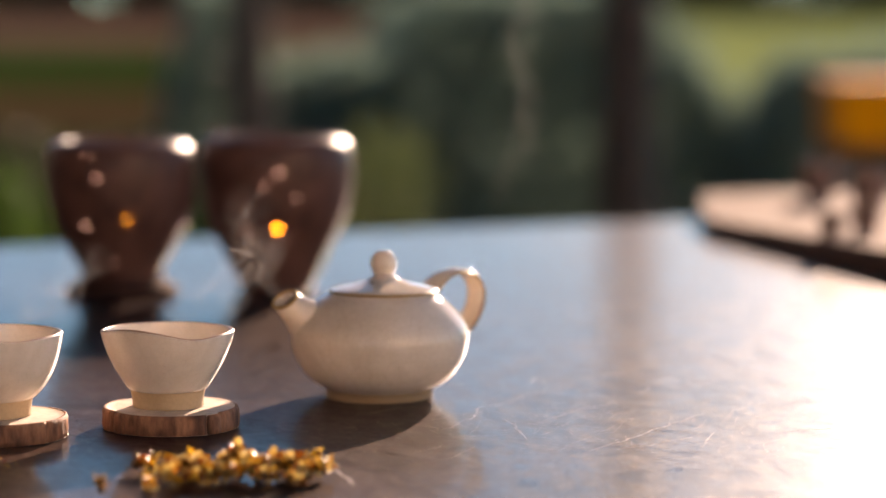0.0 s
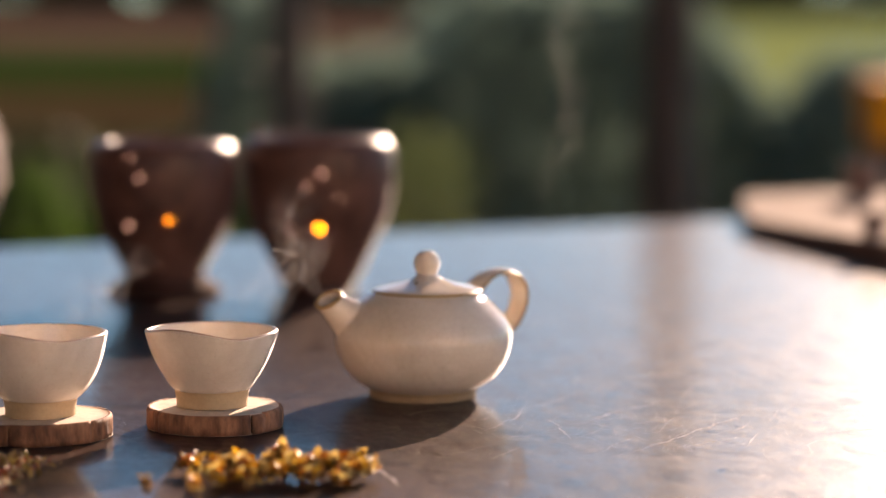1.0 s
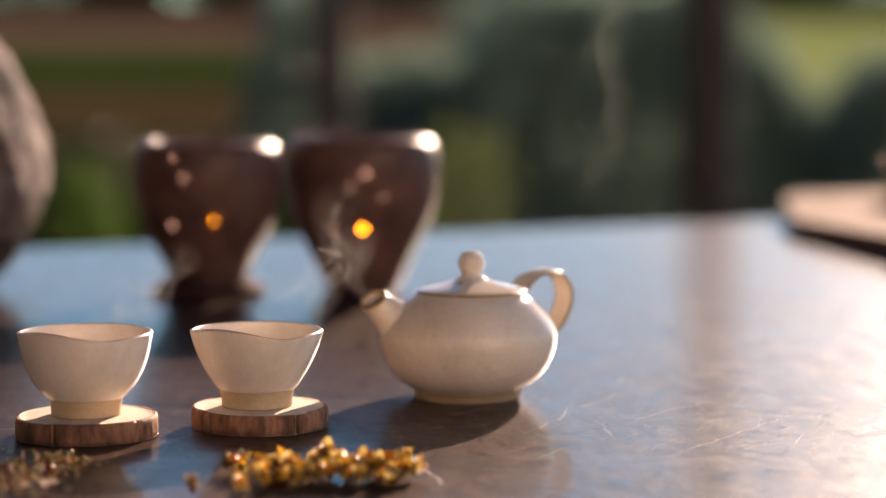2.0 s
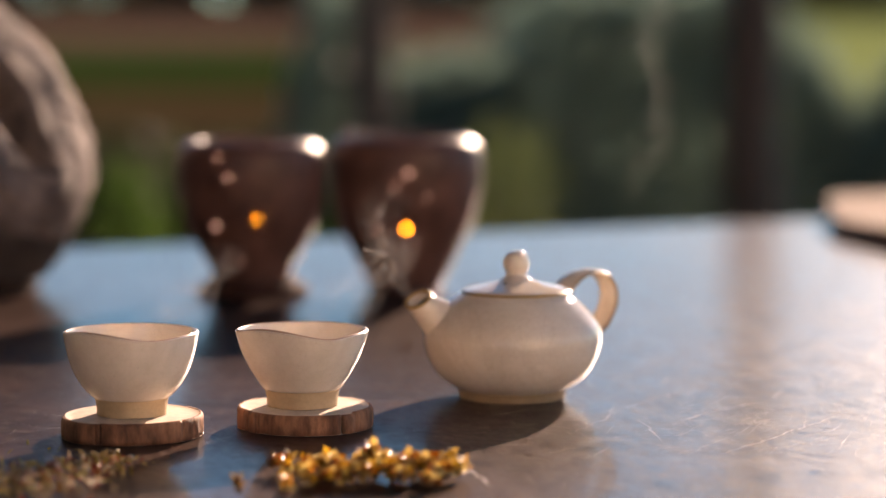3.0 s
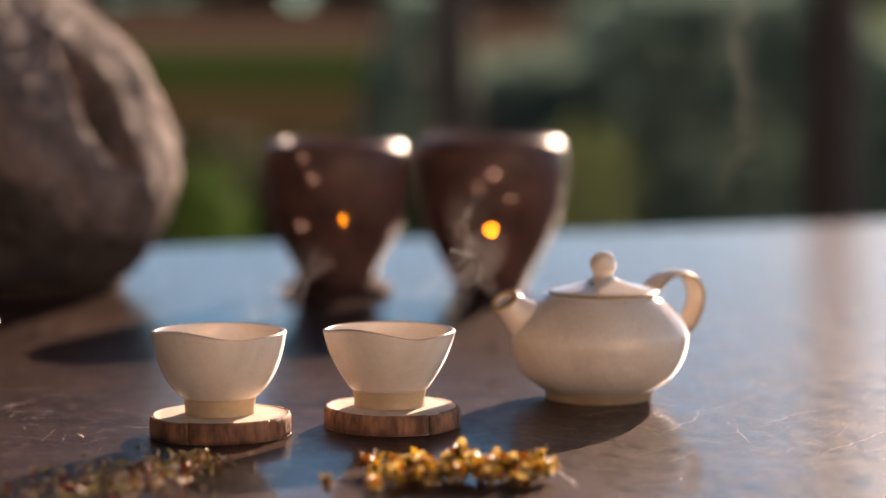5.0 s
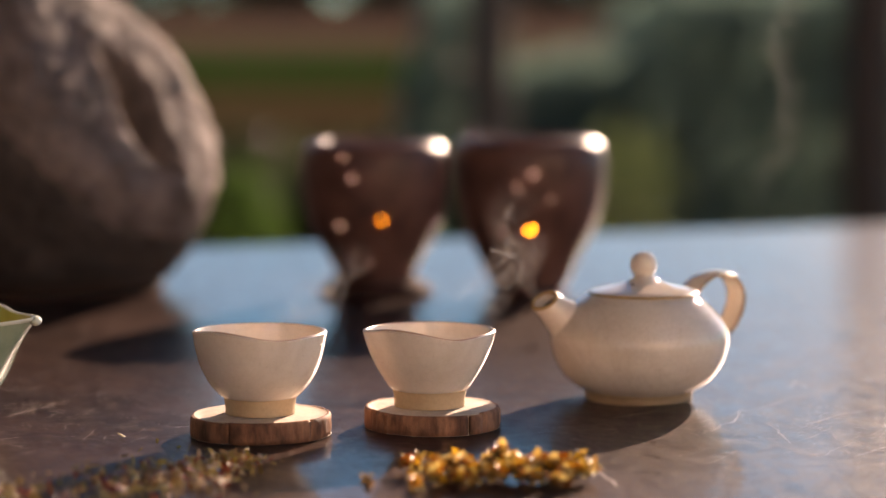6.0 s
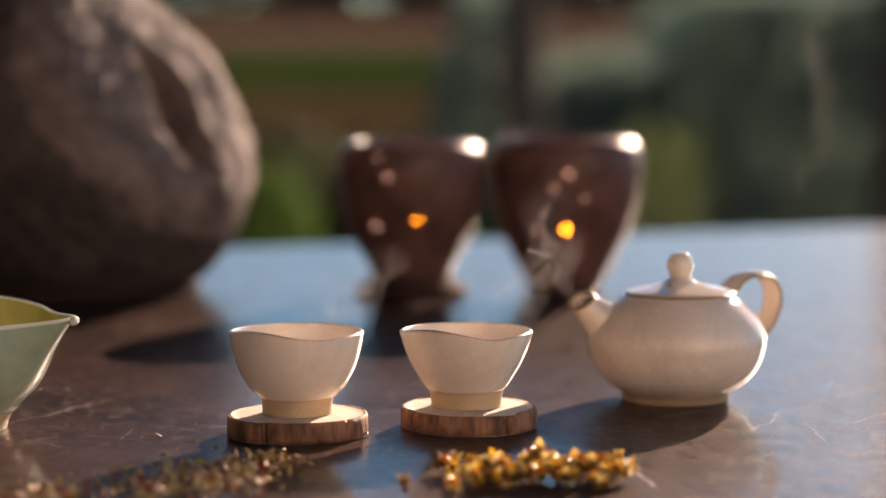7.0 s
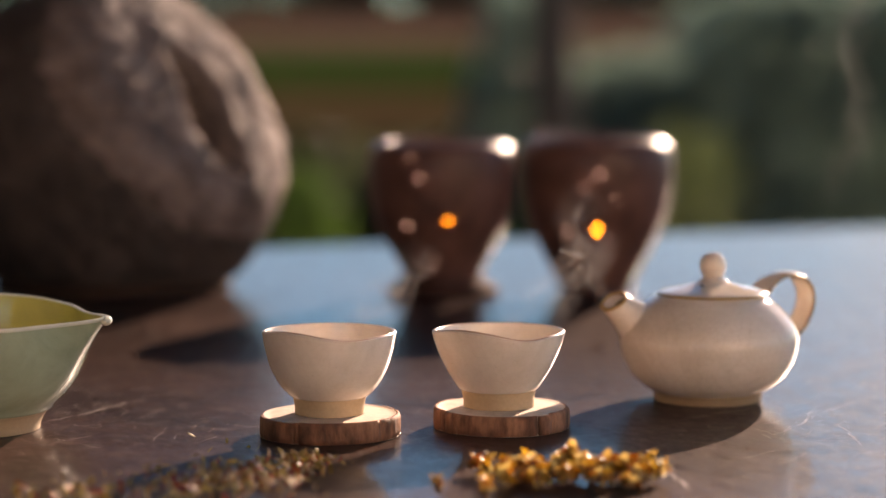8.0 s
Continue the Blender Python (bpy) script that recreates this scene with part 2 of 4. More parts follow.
LEAF_OLIVE = leaf_material("olive green leaf", (0.045, 0.060, 0.026), (0.090, 0.115, 0.050), (0.10, 0.135, 0.052))
LEAF_FRESH = leaf_material("fresh green leaf", (0.030, 0.062, 0.014), (0.070, 0.130, 0.030), (0.085, 0.165, 0.035))
TRUNK = surface("grey brown trunk bark", (0.035, 0.025, 0.02), (0.11, 0.08, 0.065), 12, (0.8, 0.95), 0.5, 60, 0.006, 30, (4, 4, 1))


def herb_material():
    m, nt, N, L, b = nodes_of("dried herb flake")
    geo = N.new("ShaderNodeNewGeometry")
    col = ramp(nt, geo.outputs["Random Per Island"],
               [(0.0, (0.20, 0.018, 0.014)), (0.22, (0.32, 0.05, 0.028)), (0.28, (0.16, 0.11, 0.03)), (0.56, (0.42, 0.32, 0.10)), (0.80, (0.46, 0.32, 0.15)), (1.0, (0.75, 0.58, 0.42))])
    L.new(col, b.inputs["Base Color"])
    b.inputs["Roughness"].default_value = 0.5
    b.inputs["Specular IOR Level"].default_value = 0.08
    return m


HERB = herb_material()


def ember_material():
    m, nt, N, L, b = nodes_of("amber candle glow")
    b.inputs["Base Color"].default_value = (0.8, 0.3, 0.03, 1)
    b.inputs["Emission Color"].default_value = (1.0, 0.27, 0.02, 1)
    b.inputs["Emission Strength"].default_value = 26
    return m


GLOW = ember_material()


# emission that stands in for highlights on the urn glaze
def faint_glow_material():
    m, nt, N, L, b = nodes_of("faint glow standing in for a glint")
    b.inputs["Base Color"].default_value = (0.5, 0.33, 0.3, 1)
    b.inputs["Emission Color"].default_value = (1.0, 0.62, 0.55, 1)
    b.inputs["Emission Strength"].default_value = 1.9
    return m


GLINT_GLOW = faint_glow_material()


def steam_material():
    """Thin steam: nearly clear, a little white where it is dense."""
    m, nt, N, L, b = nodes_of("thin white steam")
    N.remove(b)
    at = N.new("ShaderNodeAttribute")
    at.attribute_name = "steam_amount"
    ml = N.new("ShaderNodeMath")
    ml.operation = "MULTIPLY"
    L.new(at.outputs["Fac"], ml.inputs[0])
    L.new(ramp(nt, noise_node(nt, 55, 4, 0.55, distortion=1.6), [(0.30, (0.15, 0.15, 0.15)), (0.72, (1, 1, 1))]), ml.inputs[1])
    tr, df, tl = N.new("ShaderNodeBsdfTransparent"), N.new("ShaderNodeBsdfDiffuse"), N.new("ShaderNodeBsdfTranslucent")
    for k in (df, tl):
        k.inputs[0].default_value = (0.9, 0.88, 0.88, 1)
    white, mx = N.new("ShaderNodeMixShader"), N.new("ShaderNodeMixShader")
    L.new(df.outputs[0], white.inputs[1])
    L.new(tl.outputs[0], white.inputs[2])
    L.new(ml.outputs[0], mx.inputs[0])
    L.new(tr.outputs[0], mx.inputs[1])
    L.new(white.outputs[0], mx.inputs[2])
    L.new(mx.outputs[0], N["Material Output"].inputs[0])
    return m


STEAM = steam_material()


# ---- mesh helpers ----
TOP = 0.75  # height of the tabletop


def mesh_object(name, verts, faces, material, parent=None, label="", smooth=True):
    me = bpy.data.meshes.new(name)
    me.from_pydata([tuple(v) for v in verts], [], faces)
    me.materials.append(material)
    if smooth:
        me.shade_smooth()
    me.update()
    ob = new(name, me)
    if parent:
        ob.parent = parent
    if label:
        ob["label"] = label
    return ob


def part(name, bm, material, parent, label="", smooth=True):
    """Links a bmesh as one mesh object under a thing or a part. Boxes and slabs keep flat faces."""
    smooth = smooth and len(bm.faces) > 150
    bmesh.ops.recalc_face_normals(bm, faces=bm.faces)
    me = bpy.data.meshes.new(name)
    bm.to_mesh(me)
    bm.free()
    me.materials.append(material)
    if smooth:
        me.shade_smooth()
    ob = new(name, me)
    ob.parent = parent
    if label:
        ob["label"] = label
    return ob


def thing(name, at, label, category, group="", kind="", turn=0.0):
    ob = new(name)
    ob.empty_display_size = 0.02
    ob.matrix_world = pose(*at, 0, 0, turn)
    return tagged(ob, label, category, group, kind)


def smooth_profile(points, n=6):
    """A Catmull-Rom line through the (r, z) points; a point given twice is a corner."""
    out = []
    p = [points[0]] + list(points) + [points[-1]]
    for i in range(1, len(p) - 2):
        a, b, c, d = (np.array(q, float) for q in p[i - 1:i + 3])
        if np.allclose(b, c):
            continue
        for k in range(n):
            t = k / n
            out.append(tuple(0.5 * (2 * b + (c - a) * t + (2 * a - 5 * b + 4 * c - d) * t ** 2 + (3 * b - a - 3 * c + d) * t ** 3)))
    out.append(tuple(points[-1]))
    return out


def turned(profile, seg=72, change=None):
    """A turned shape as verts and faces; change(r, z, angle) may bend it out of round. A radius of 0 closes it."""
    verts, faces, rings = [], [], []
    for r, z in profile:
        if r < 1e-6:
            verts.append((0, 0, z))
            rings.append([len(verts) - 1])
            continue
        ring = []
        for k in range(seg):
            a = 2 * math.pi * k / seg
            rr, zz = change(r, z, a) if change else (r, z)
            ring.append(len(verts))
            verts.append((rr * math.cos(a), rr * math.sin(a), zz))
        rings.append(ring)
    for a, b in zip(rings, rings[1:]):
        for k in range(seg):
            q = [a[k % len(a)], a[(k + 1) % len(a)], b[(k + 1) % len(b)], b[k % len(b)]]
            q = list(dict.fromkeys(q))
            if len(q) > 2:
                faces.append(q)
    return verts, faces


def turned_part(name, profile, material, parent, label="", seg=72, change=None, at=(0, 0, 0)):
    v, f = turned(profile, seg, change)
    return mesh_object(name, [(x + at[0], y + at[1], z + at[2]) for x, y, z in v], f, material, parent, label)


def tube(path, radii, seg=24, flat=None, side=None, caps=True):
    """A tube along a path of points with a radius at each; flat squeezes it to a strap, side is the strap's width way."""
    verts, faces = [], []
    pts = [Vector(p) for p in path]
    prev = None
    for i, p in enumerate(pts):
        d = (pts[min(i + 1, len(pts) - 1)] - pts[max(i - 1, 0)]).normalized()
        u = Vector(side) if side else (prev if prev else (Vector((0, 1, 0)) if abs(d.y) < 0.9 else Vector((1, 0, 0))))
        u = (u - d * u.dot(d)).normalized()
        prev = u
        w = d.cross(u)
        ru = radii[i]
        rw = flat[i] if flat else ru
        for k in range(seg):
            a = 2 * math.pi * k / seg
            ca, sa_ = math.cos(a), math.sin(a)
            verts.append(p + u * ca * ru + w * sa_ * rw)
    for i in range(len(pts) - 1):
        for k in range(seg):
            faces.append([i * seg + k, i * seg + (k + 1) % seg, (i + 1) * seg + (k + 1) % seg, (i + 1) * seg + k])
    if caps:
        faces.append(list(range(seg))[::-1])
        faces.append([(len(pts) - 1) * seg + k for k in range(seg)])
    return verts, faces


def box_bm(size, bevel=0.002, at=(0, 0, 0), turn=None):
    bm = bmesh.new()
    bmesh.ops.create_cube(bm, size=1)
    bmesh.ops.scale(bm, vec=size, verts=bm.verts)
    if bevel:
        bmesh.ops.bevel(bm, geom=bm.edges[:], offset=bevel, segments=2, affect="EDGES", profile=0.6)
    if turn:
        bmesh.ops.transform(bm, matrix=turn, verts=bm.verts)
    bmesh.ops.translate(bm, vec=at, verts=bm.verts)
    return bm


def ball_bm(r, at=(0, 0, 0), sub=2, squash=(1, 1, 1)):
    bm = bmesh.new()
    bmesh.ops.create_icosphere(bm, subdivisions=sub, radius=r)
    bmesh.ops.scale(bm, vec=squash, verts=bm.verts)
    bmesh.ops.translate(bm, vec=at, verts=bm.verts)
    return bm


def structure(name, bm, material, label, category, smooth=False):
    ob = part(name, bm, material, None, "", smooth)
    return tagged(ob, label, category, kind="structure")


# ---- the large structure ----
bm = bmesh.new()
bmesh.ops.create_grid(bm, x_segments=40, y_segments=40, size=2500)
structure("ground", bm, SOIL, "dark green mossy garden ground in shade", "ground", True)
structure("floor", box_bm((9, 7.2, 0.12), 0.01, (0, 1.2, -0.02)), PAVING, "grey brown paved terrace floor around the table", "floor")
# unseen wall, added to bounce sun onto the fronts of the tea things
structure("wall_fill", box_bm((5.0, 0.25, 3.2), 0.01, (3.1, -2.55, 1.6)), PLASTER, "unseen cream plaster wall, added as a fill reflector", "wall")

# out of view; added to keep sky and garden light off the left
structure("wall_blocker", box_bm((0.2, 12.5, 3.2), 0.01, (-3.3, 3.7, 1.6)), POST_WOOD, "unseen dark timber wall, added to block light from the left", "wall")
# an unseen back wall, added for warm bounce, with a window through it
dark_wall = bmesh.new()
for size, at in (((3.8, 0.25, 1.0), (-1.3, -2.55, 0.5)), ((3.8, 0.25, 0.9), (-1.3, -2.55, 2.75)), ((1.0, 0.25, 1.3), (-2.7, -2.55, 1.65)), ((0.5, 0.25, 1.3), (0.35, -2.55, 1.65))):
    piece = box_bm(size, 0.0, at)
    dump = bpy.data.meshes.new("wall_piece")
    piece.to_mesh(dump)
    piece.free()
    dark_wall.from_mesh(dump)
structure("wall_bounce", dark_wall, WALL_WOOD, "unseen brown timber back wall, added for warm bounce", "wall")
window = tagged(new("window_1"), "dark timber window frame with six open panes", "window", kind="structure")
window.location = (-1.05, -2.55, 1.65)
for k in range(4):
    part("window_frame", box_bm((0.05, 0.12, 1.3), 0.004, (-1.125 + 0.75 * k, 0, 0)), POST_WOOD, window)
part("window_frame", box_bm((2.2, 0.12, 0.05), 0.004, (0, 0, 0)), POST_WOOD, window)

# never in view: added to cut sky light from above on the jar's side
structure("roof", box_bm((4.4, 7.2, 0.12), 0.01, (-1.3, 0.85, 3.0)), POST_WOOD, "unseen dark timber roof, added to block overhead sky light", "roof")

# the table, turned against the camera's line
TABLE_TURN = 22.5
te = Vector((math.cos(radians(TABLE_TURN)), math.sin(radians(TABLE_TURN)), 0))
tn = Vector((-te.y, te.x, 0))
FAR_EDGE = Vector((-0.283, 2.4224, 0)).dot(tn)
TABLE_L, TABLE_W = 3.2, 1.5
tc0 = te * 0.75 + tn * (FAR_EDGE - TABLE_W / 2)
table = thing("table", (tc0.x, tc0.y, 0), "large dark brown polished tabletop with scratches and worn spots", "table", turn=TABLE_TURN)
part("tabletop", box_bm((TABLE_L, TABLE_W, 0.055), 0.006, (0, 0, TOP - 0.0275)), TABLE, table)
for sx in (-1, 1):
    for sy in (-1, 1):
        part("leg", box_bm((0.09, 0.09, TOP - 0.055 - 0.04), 0.006, (sx * 1.45, sy * 0.62, (TOP - 0.055 + 0.04) / 2)), TABLE_EDGE, table)
for sy in (-1, 1):
    part("apron", box_bm((2.8, 0.03, 0.09), 0.003, (0, sy * 0.62, TOP - 0.055 - 0.045)), TABLE_EDGE, table)
to_table = table.matrix_world.inverted()


def scratch_mesh(seed, count, centre, spread, length, width, heading, wobble):
    """Thin raised score lines that wander over the tabletop."""
    rnd = random.Random(seed)
    verts, faces = [], []
    for _ in range(count):
        p = Vector((centre[0] + rnd.gauss(0, spread[0]), centre[1] + rnd.gauss(0, spread[1]), TOP + 0.00012))
        a = radians(rnd.gauss(heading, wobble))
        n = rnd.randint(6, 16)
        step = rnd.uniform(*length) / n
        wd = rnd.uniform(*width)
        for i in range(n + 1):
            s = Vector((-math.sin(a), math.cos(a), 0)) * wd * (0.35 + 0.65 * math.sin(math.pi * i / n)) * rnd.uniform(0.5, 1.2)
            q = to_table @ p
            side = to_table.to_3x3() @ s
            verts += [q + side, q + Vector((0, 0, 0.000008)), q - side]
            if i:
                k = len(verts) - 6
                faces += [[k, k + 1, k + 4, k + 3], [k + 1, k + 2, k + 5, k + 4]]
            p += Vector((math.cos(a), math.sin(a), 0)) * step
            a += radians(rnd.gauss(0, 5))
    return verts, faces


def scored_line(x, y, heading, length, bend, width, seed):
    """One long worn score line: where it starts, its heading, length and total bend in degrees."""
    rnd = random.Random(seed)
    verts, faces = [], []
    n = int(length / 0.0022)
    p, a = Vector((x, y, TOP + 0.00012)), radians(heading - bend / 2)
    for i in range(n + 1):
        wd = width * rnd.uniform(0.25, 1.0) * (0.3 + 0.7 * math.sin(math.pi * i / n))
        s = Vector((-math.sin(a), math.cos(a), 0)) * wd
        q, side = to_table @ p, to_table.to_3x3() @ s
        verts += [q + side, q + Vector((0, 0, 0.000008)), q - side]
        if i:
            k = len(verts) - 6
            faces += [[k, k + 1, k + 4, k + 3], [k + 1, k + 2, k + 5, k + 4]]
        turn_ = a + radians(rnd.gauss(0, 14))
        p = p + Vector((math.cos(turn_), math.sin(turn_), 0)) * (length / n)
        a += radians(bend / n)
    return verts, faces


sv, sf = [], []
for args in ((1, 24, (0.22, 1.45), (0.08, 0.10), (0.01, 0.06), (0.00006, 0.00016), 60, 18),
             (7, 700, (0.20, 1.44), (0.065, 0.06), (0.003, 0.018), (0.00005, 0.00015), 55, 55),
             (8, 420, (0.24, 1.36), (0.07, 0.06), (0.002, 0.014), (0.00005, 0.00015), 55, 60),
             (9, 110, (-0.30, 1.42), (0.05, 0.06), (0.003, 0.016), (0.00007, 0.00015), 40, 60),
             (2, 120, (0.20, 1.44), (0.07, 0.07), (0.002, 0.010), (0.00004, 0.00010), 60, 50),
             (3, 14, (0.24, 1.75), (0.12, 0.10), (0.03, 0.10), (0.0002, 0.0005), 50, 25),
             (4, 80, (-0.28, 1.46), (0.06, 0.07), (0.002, 0.012), (0.00004, 0.00010), 40, 60),
             (6, 40, (0.03, 1.36), (0.09, 0.06), (0.002, 0.009), (0.00004, 0.0001), 40, 60)):
    v, f = scratch_mesh(*args)
    sf += [[i + len(sv) for i in q] for q in f]
    sv += v
for k, (x, y, heading, length, bend, width) in enumerate((
        (0.156, 1.309, 55, 0.168, 6, 0.00032), (0.141, 1.410, 48, 0.084, -8, 0.00030), (0.176, 1.561, 0, 0.075, -110, 0.0005),
        (0.217, 1.320, 71, 0.050, -10, 0.00022), (0.082, 1.378, 70, 0.095, 14, 0.00022), (0.021, 1.290, -84, 0.071, 10, 0.0005),
        (0.121, 1.415, -88, 0.070, 12, 0.00022), (0.265, 1.366, 19, 0.037, 5, 0.0004), (0.284, 1.636, -57, 0.060, 20, 0.0005),
        (-0.326, 1.398, 58, 0.100, 8, 0.00028), (-0.350, 1.517, 3, 0.042, -40, 0.0004), (0.103, 1.445, 53, 0.094, 4, 0.00024), (-0.21, 1.39, 8, 0.03, 4, 0.0003))):
    v, f = scored_line(x, y, heading, length, bend, width * 2.2, 70 + k)
    sf += [[i + len(sv) for i in q] for q in f]
    sv += v
rnd3 = random.Random(61)
for k in range(46):
    x, y = rnd3.uniform(0.06, 0.36), rnd3.uniform(1.27, 1.62)
    v, f = scored_line(x, y, rnd3.gauss(52, 22), rnd3.uniform(0.02, 0.08), rnd3.gauss(0, 25), rnd3.uniform(0.00016, 0.00040), 200 + k)
    sf += [[i + len(sv) for i in q] for q in f]
    sv += v
for k in range(12):
    x, y = rnd3.uniform(-0.36, -0.2), rnd3.uniform(1.33, 1.5)
    v, f = scored_line(x, y, rnd3.gauss(35, 30), rnd3.uniform(0.02, 0.05), rnd3.gauss(0, 25), rnd3.uniform(0.00012, 0.00028), 300 + k)
    sf += [[i + len(sv) for i in q] for q in f]
    sv += v
tagged(mesh_object("scratch", sv, sf, SCRATCH, table, "pale fine scratches"), kind="stuff")


# ---- tea things ----
def wave(a, at, width, amount):
    """A smooth swell of that amount round the angle at (degrees)."""
    d = (math.degrees(a) - at + 180) % 360 - 180
    return amount * math.exp(-(d / width) ** 2)


def wood_coaster(x, y, r, turn, seed):
    c = thing("wood_coaster", (x, y, TOP), "branch slice coaster with pale cut face and brown bark", "coaster", "coasters under the cups", turn=turn)
    rnd = random.Random(seed)
    ph = [rnd.uniform(0, 6.28) for _ in range(4)]

    def out(a):
        return 1 + 0.012 * math.sin(2 * a + ph[0]) + 0.01 * math.sin(3 * a + ph[1]) + 0.006 * math.sin(7 * a + ph[2])

    h = 0.0115
    prof = smooth_profile([(0, 0.0004), (0, 0.0004), (r * 0.93, 0.0004), (r * 0.955, 0.0015), (r * 0.955, h - 0.0008), (r * 0.94, h), (r * 0.94, h), (r * 0.5, h + 0.0001), (0, h), (0, h)], 3)
    turned_part("wood_slice", prof, SAPWOOD, c, seg=96, change=lambda rr, z, a: (rr * out(a), z))
    # bark: plates split by upright cracks
    cuts = sorted(rnd.uniform(0, 2 * math.pi) for _ in range(13))
    for k, a0 in enumerate(cuts):
        a1 = cuts[(k + 1) % len(cuts)] + (2 * math.pi if k == len(cuts) - 1 else 0)
        if a1 - a0 < 0.05:
            continue
        n = max(3, int((a1 - a0) / 0.06))
        verts, faces = [], []
        thick = r * rnd.uniform(0.055, 0.085)
        low, high = rnd.uniform(0, 0.0006), h + rnd.uniform(-0.0006, 0.0005)
        for i in range(n + 1):
            t = i / n
            a = a0 + (a1 - a0) * t + 0.006 * (-1 if t == 0 else 1 if t == 1 else 0)
            edge = min(1, 3 * min(t, 1 - t) + 0.84)
            bulge = thick * edge * (0.85 + 0.3 * rnd.random())
            ri = r * 0.95 * out(a)
            for rr, zz in ((ri, low), (ri + bulge * 0.8, low), (ri + bulge, low + 0.003), (ri + bulge * rnd.uniform(0.8, 1.05), h * 0.55), (ri + bulge * 0.95, high - 0.002), (ri + bulge * 0.6, high), (ri, high)):
                verts.append((rr * math.cos(a), rr * math.sin(a), zz))
            if i:
                b, q = i * 7, (i - 1) * 7
                faces += [[q + j, b + j, b + (j + 1) % 7, q + (j + 1) % 7] for j in range(7)]
        faces += [list(range(7)), [n * 7 + j for j in range(6, -1, -1)]]
        mesh_object("bark", verts, faces, BARK, c)
    return c


def tea_cup(x, y, profile, foot_r, lip, label):
    """profile: outer (r, z) from the foot's top to the rim; lip: how the edge swells round the cup."""
    z0 = TOP + 0.0118
    c = thing("tea_cup", (x, y, z0), label, "tea cup", "tea cups on coasters")
    top = profile[-1][1]

    def bend(r, z, a):
        k = max(0, (z - 0.015) / (top - 0.015)) ** 2
        dz = sum(wave(a, at, w, amount) for at, w, amount in lip) * k
        return r * (1 + 0.006 * math.sin(2 * a + 1) * k), z + dz

    t = 0.0026
    outer = [(foot_r * 0.9, 0.0088)] + list(profile)
    inner = [(max(r - t, 0.002), z + 0.0004) for r, z in reversed(profile) if z > 0.012]
    rim_r, rim_z = profile[-1]
    path = outer + [(rim_r - 0.0004, rim_z + 0.0008), (rim_r - t / 2, rim_z + 0.0013), (rim_r - t + 0.0003, rim_z + 0.0009)] + inner + [(0.012, 0.0118), (0, 0.0112), (0, 0.0112)]
    turned_part("body", smooth_profile(path, 4), CUP, c, seg=96, change=bend)
    edge = [(rim_r + 0.00005, rim_z + 0.0002), (rim_r - 0.0003, rim_z + 0.001), (rim_r - t / 2, rim_z + 0.0015), (rim_r - t + 0.0004, rim_z + 0.0010), (rim_r - t, rim_z + 0.0004)]
    turned_part("rim", smooth_profile(edge, 3), CUP_RIM, c, "thin browned rim", seg=96, change=bend)
    f = foot_r
    turned_part("foot_ring", smooth_profile([(f * 0.7, 0.0012), (f * 0.75, 0), (f * 0.97, 0), (f, 0.0008), (f * 1.005, 0.004), (f * 1.05, 0.0088), (f * 1.06, 0.0096), (f * 0.8, 0.0098)], 3), BARE_CLAY, c, "bare tan clay foot", seg=72)
    return c


wood_coaster(-0.1592, 1.3685, 0.0379, 20, 3)
wood_coaster(-0.0663, 1.3975, 0.0372, 140, 8)
tea_cup(-0.1592, 1.3685,
        [(0.0206, 0.0095), (0.0232, 0.0115), (0.0275, 0.0165), (0.0318, 0.0245), (0.0346, 0.0335), (0.0364, 0.0438)],
        0.0190, [(-123, 34, 0.0028), (-66, 24, -0.0012)], "cream glazed tea cup with wavy rim and bare clay foot")
tea_cup(-0.0680, 1.3975,
        [(0.0206, 0.0095), (0.0226, 0.0108), (0.0254, 0.0150), (0.0292, 0.0212), (0.0322, 0.0272), (0.0347, 0.0338), (0.0366, 0.0410)],
        0.0196, [(-120, 36, 0.0034), (-62, 22, -0.0016)], "cream glazed conical tea cup with a dipped rim")


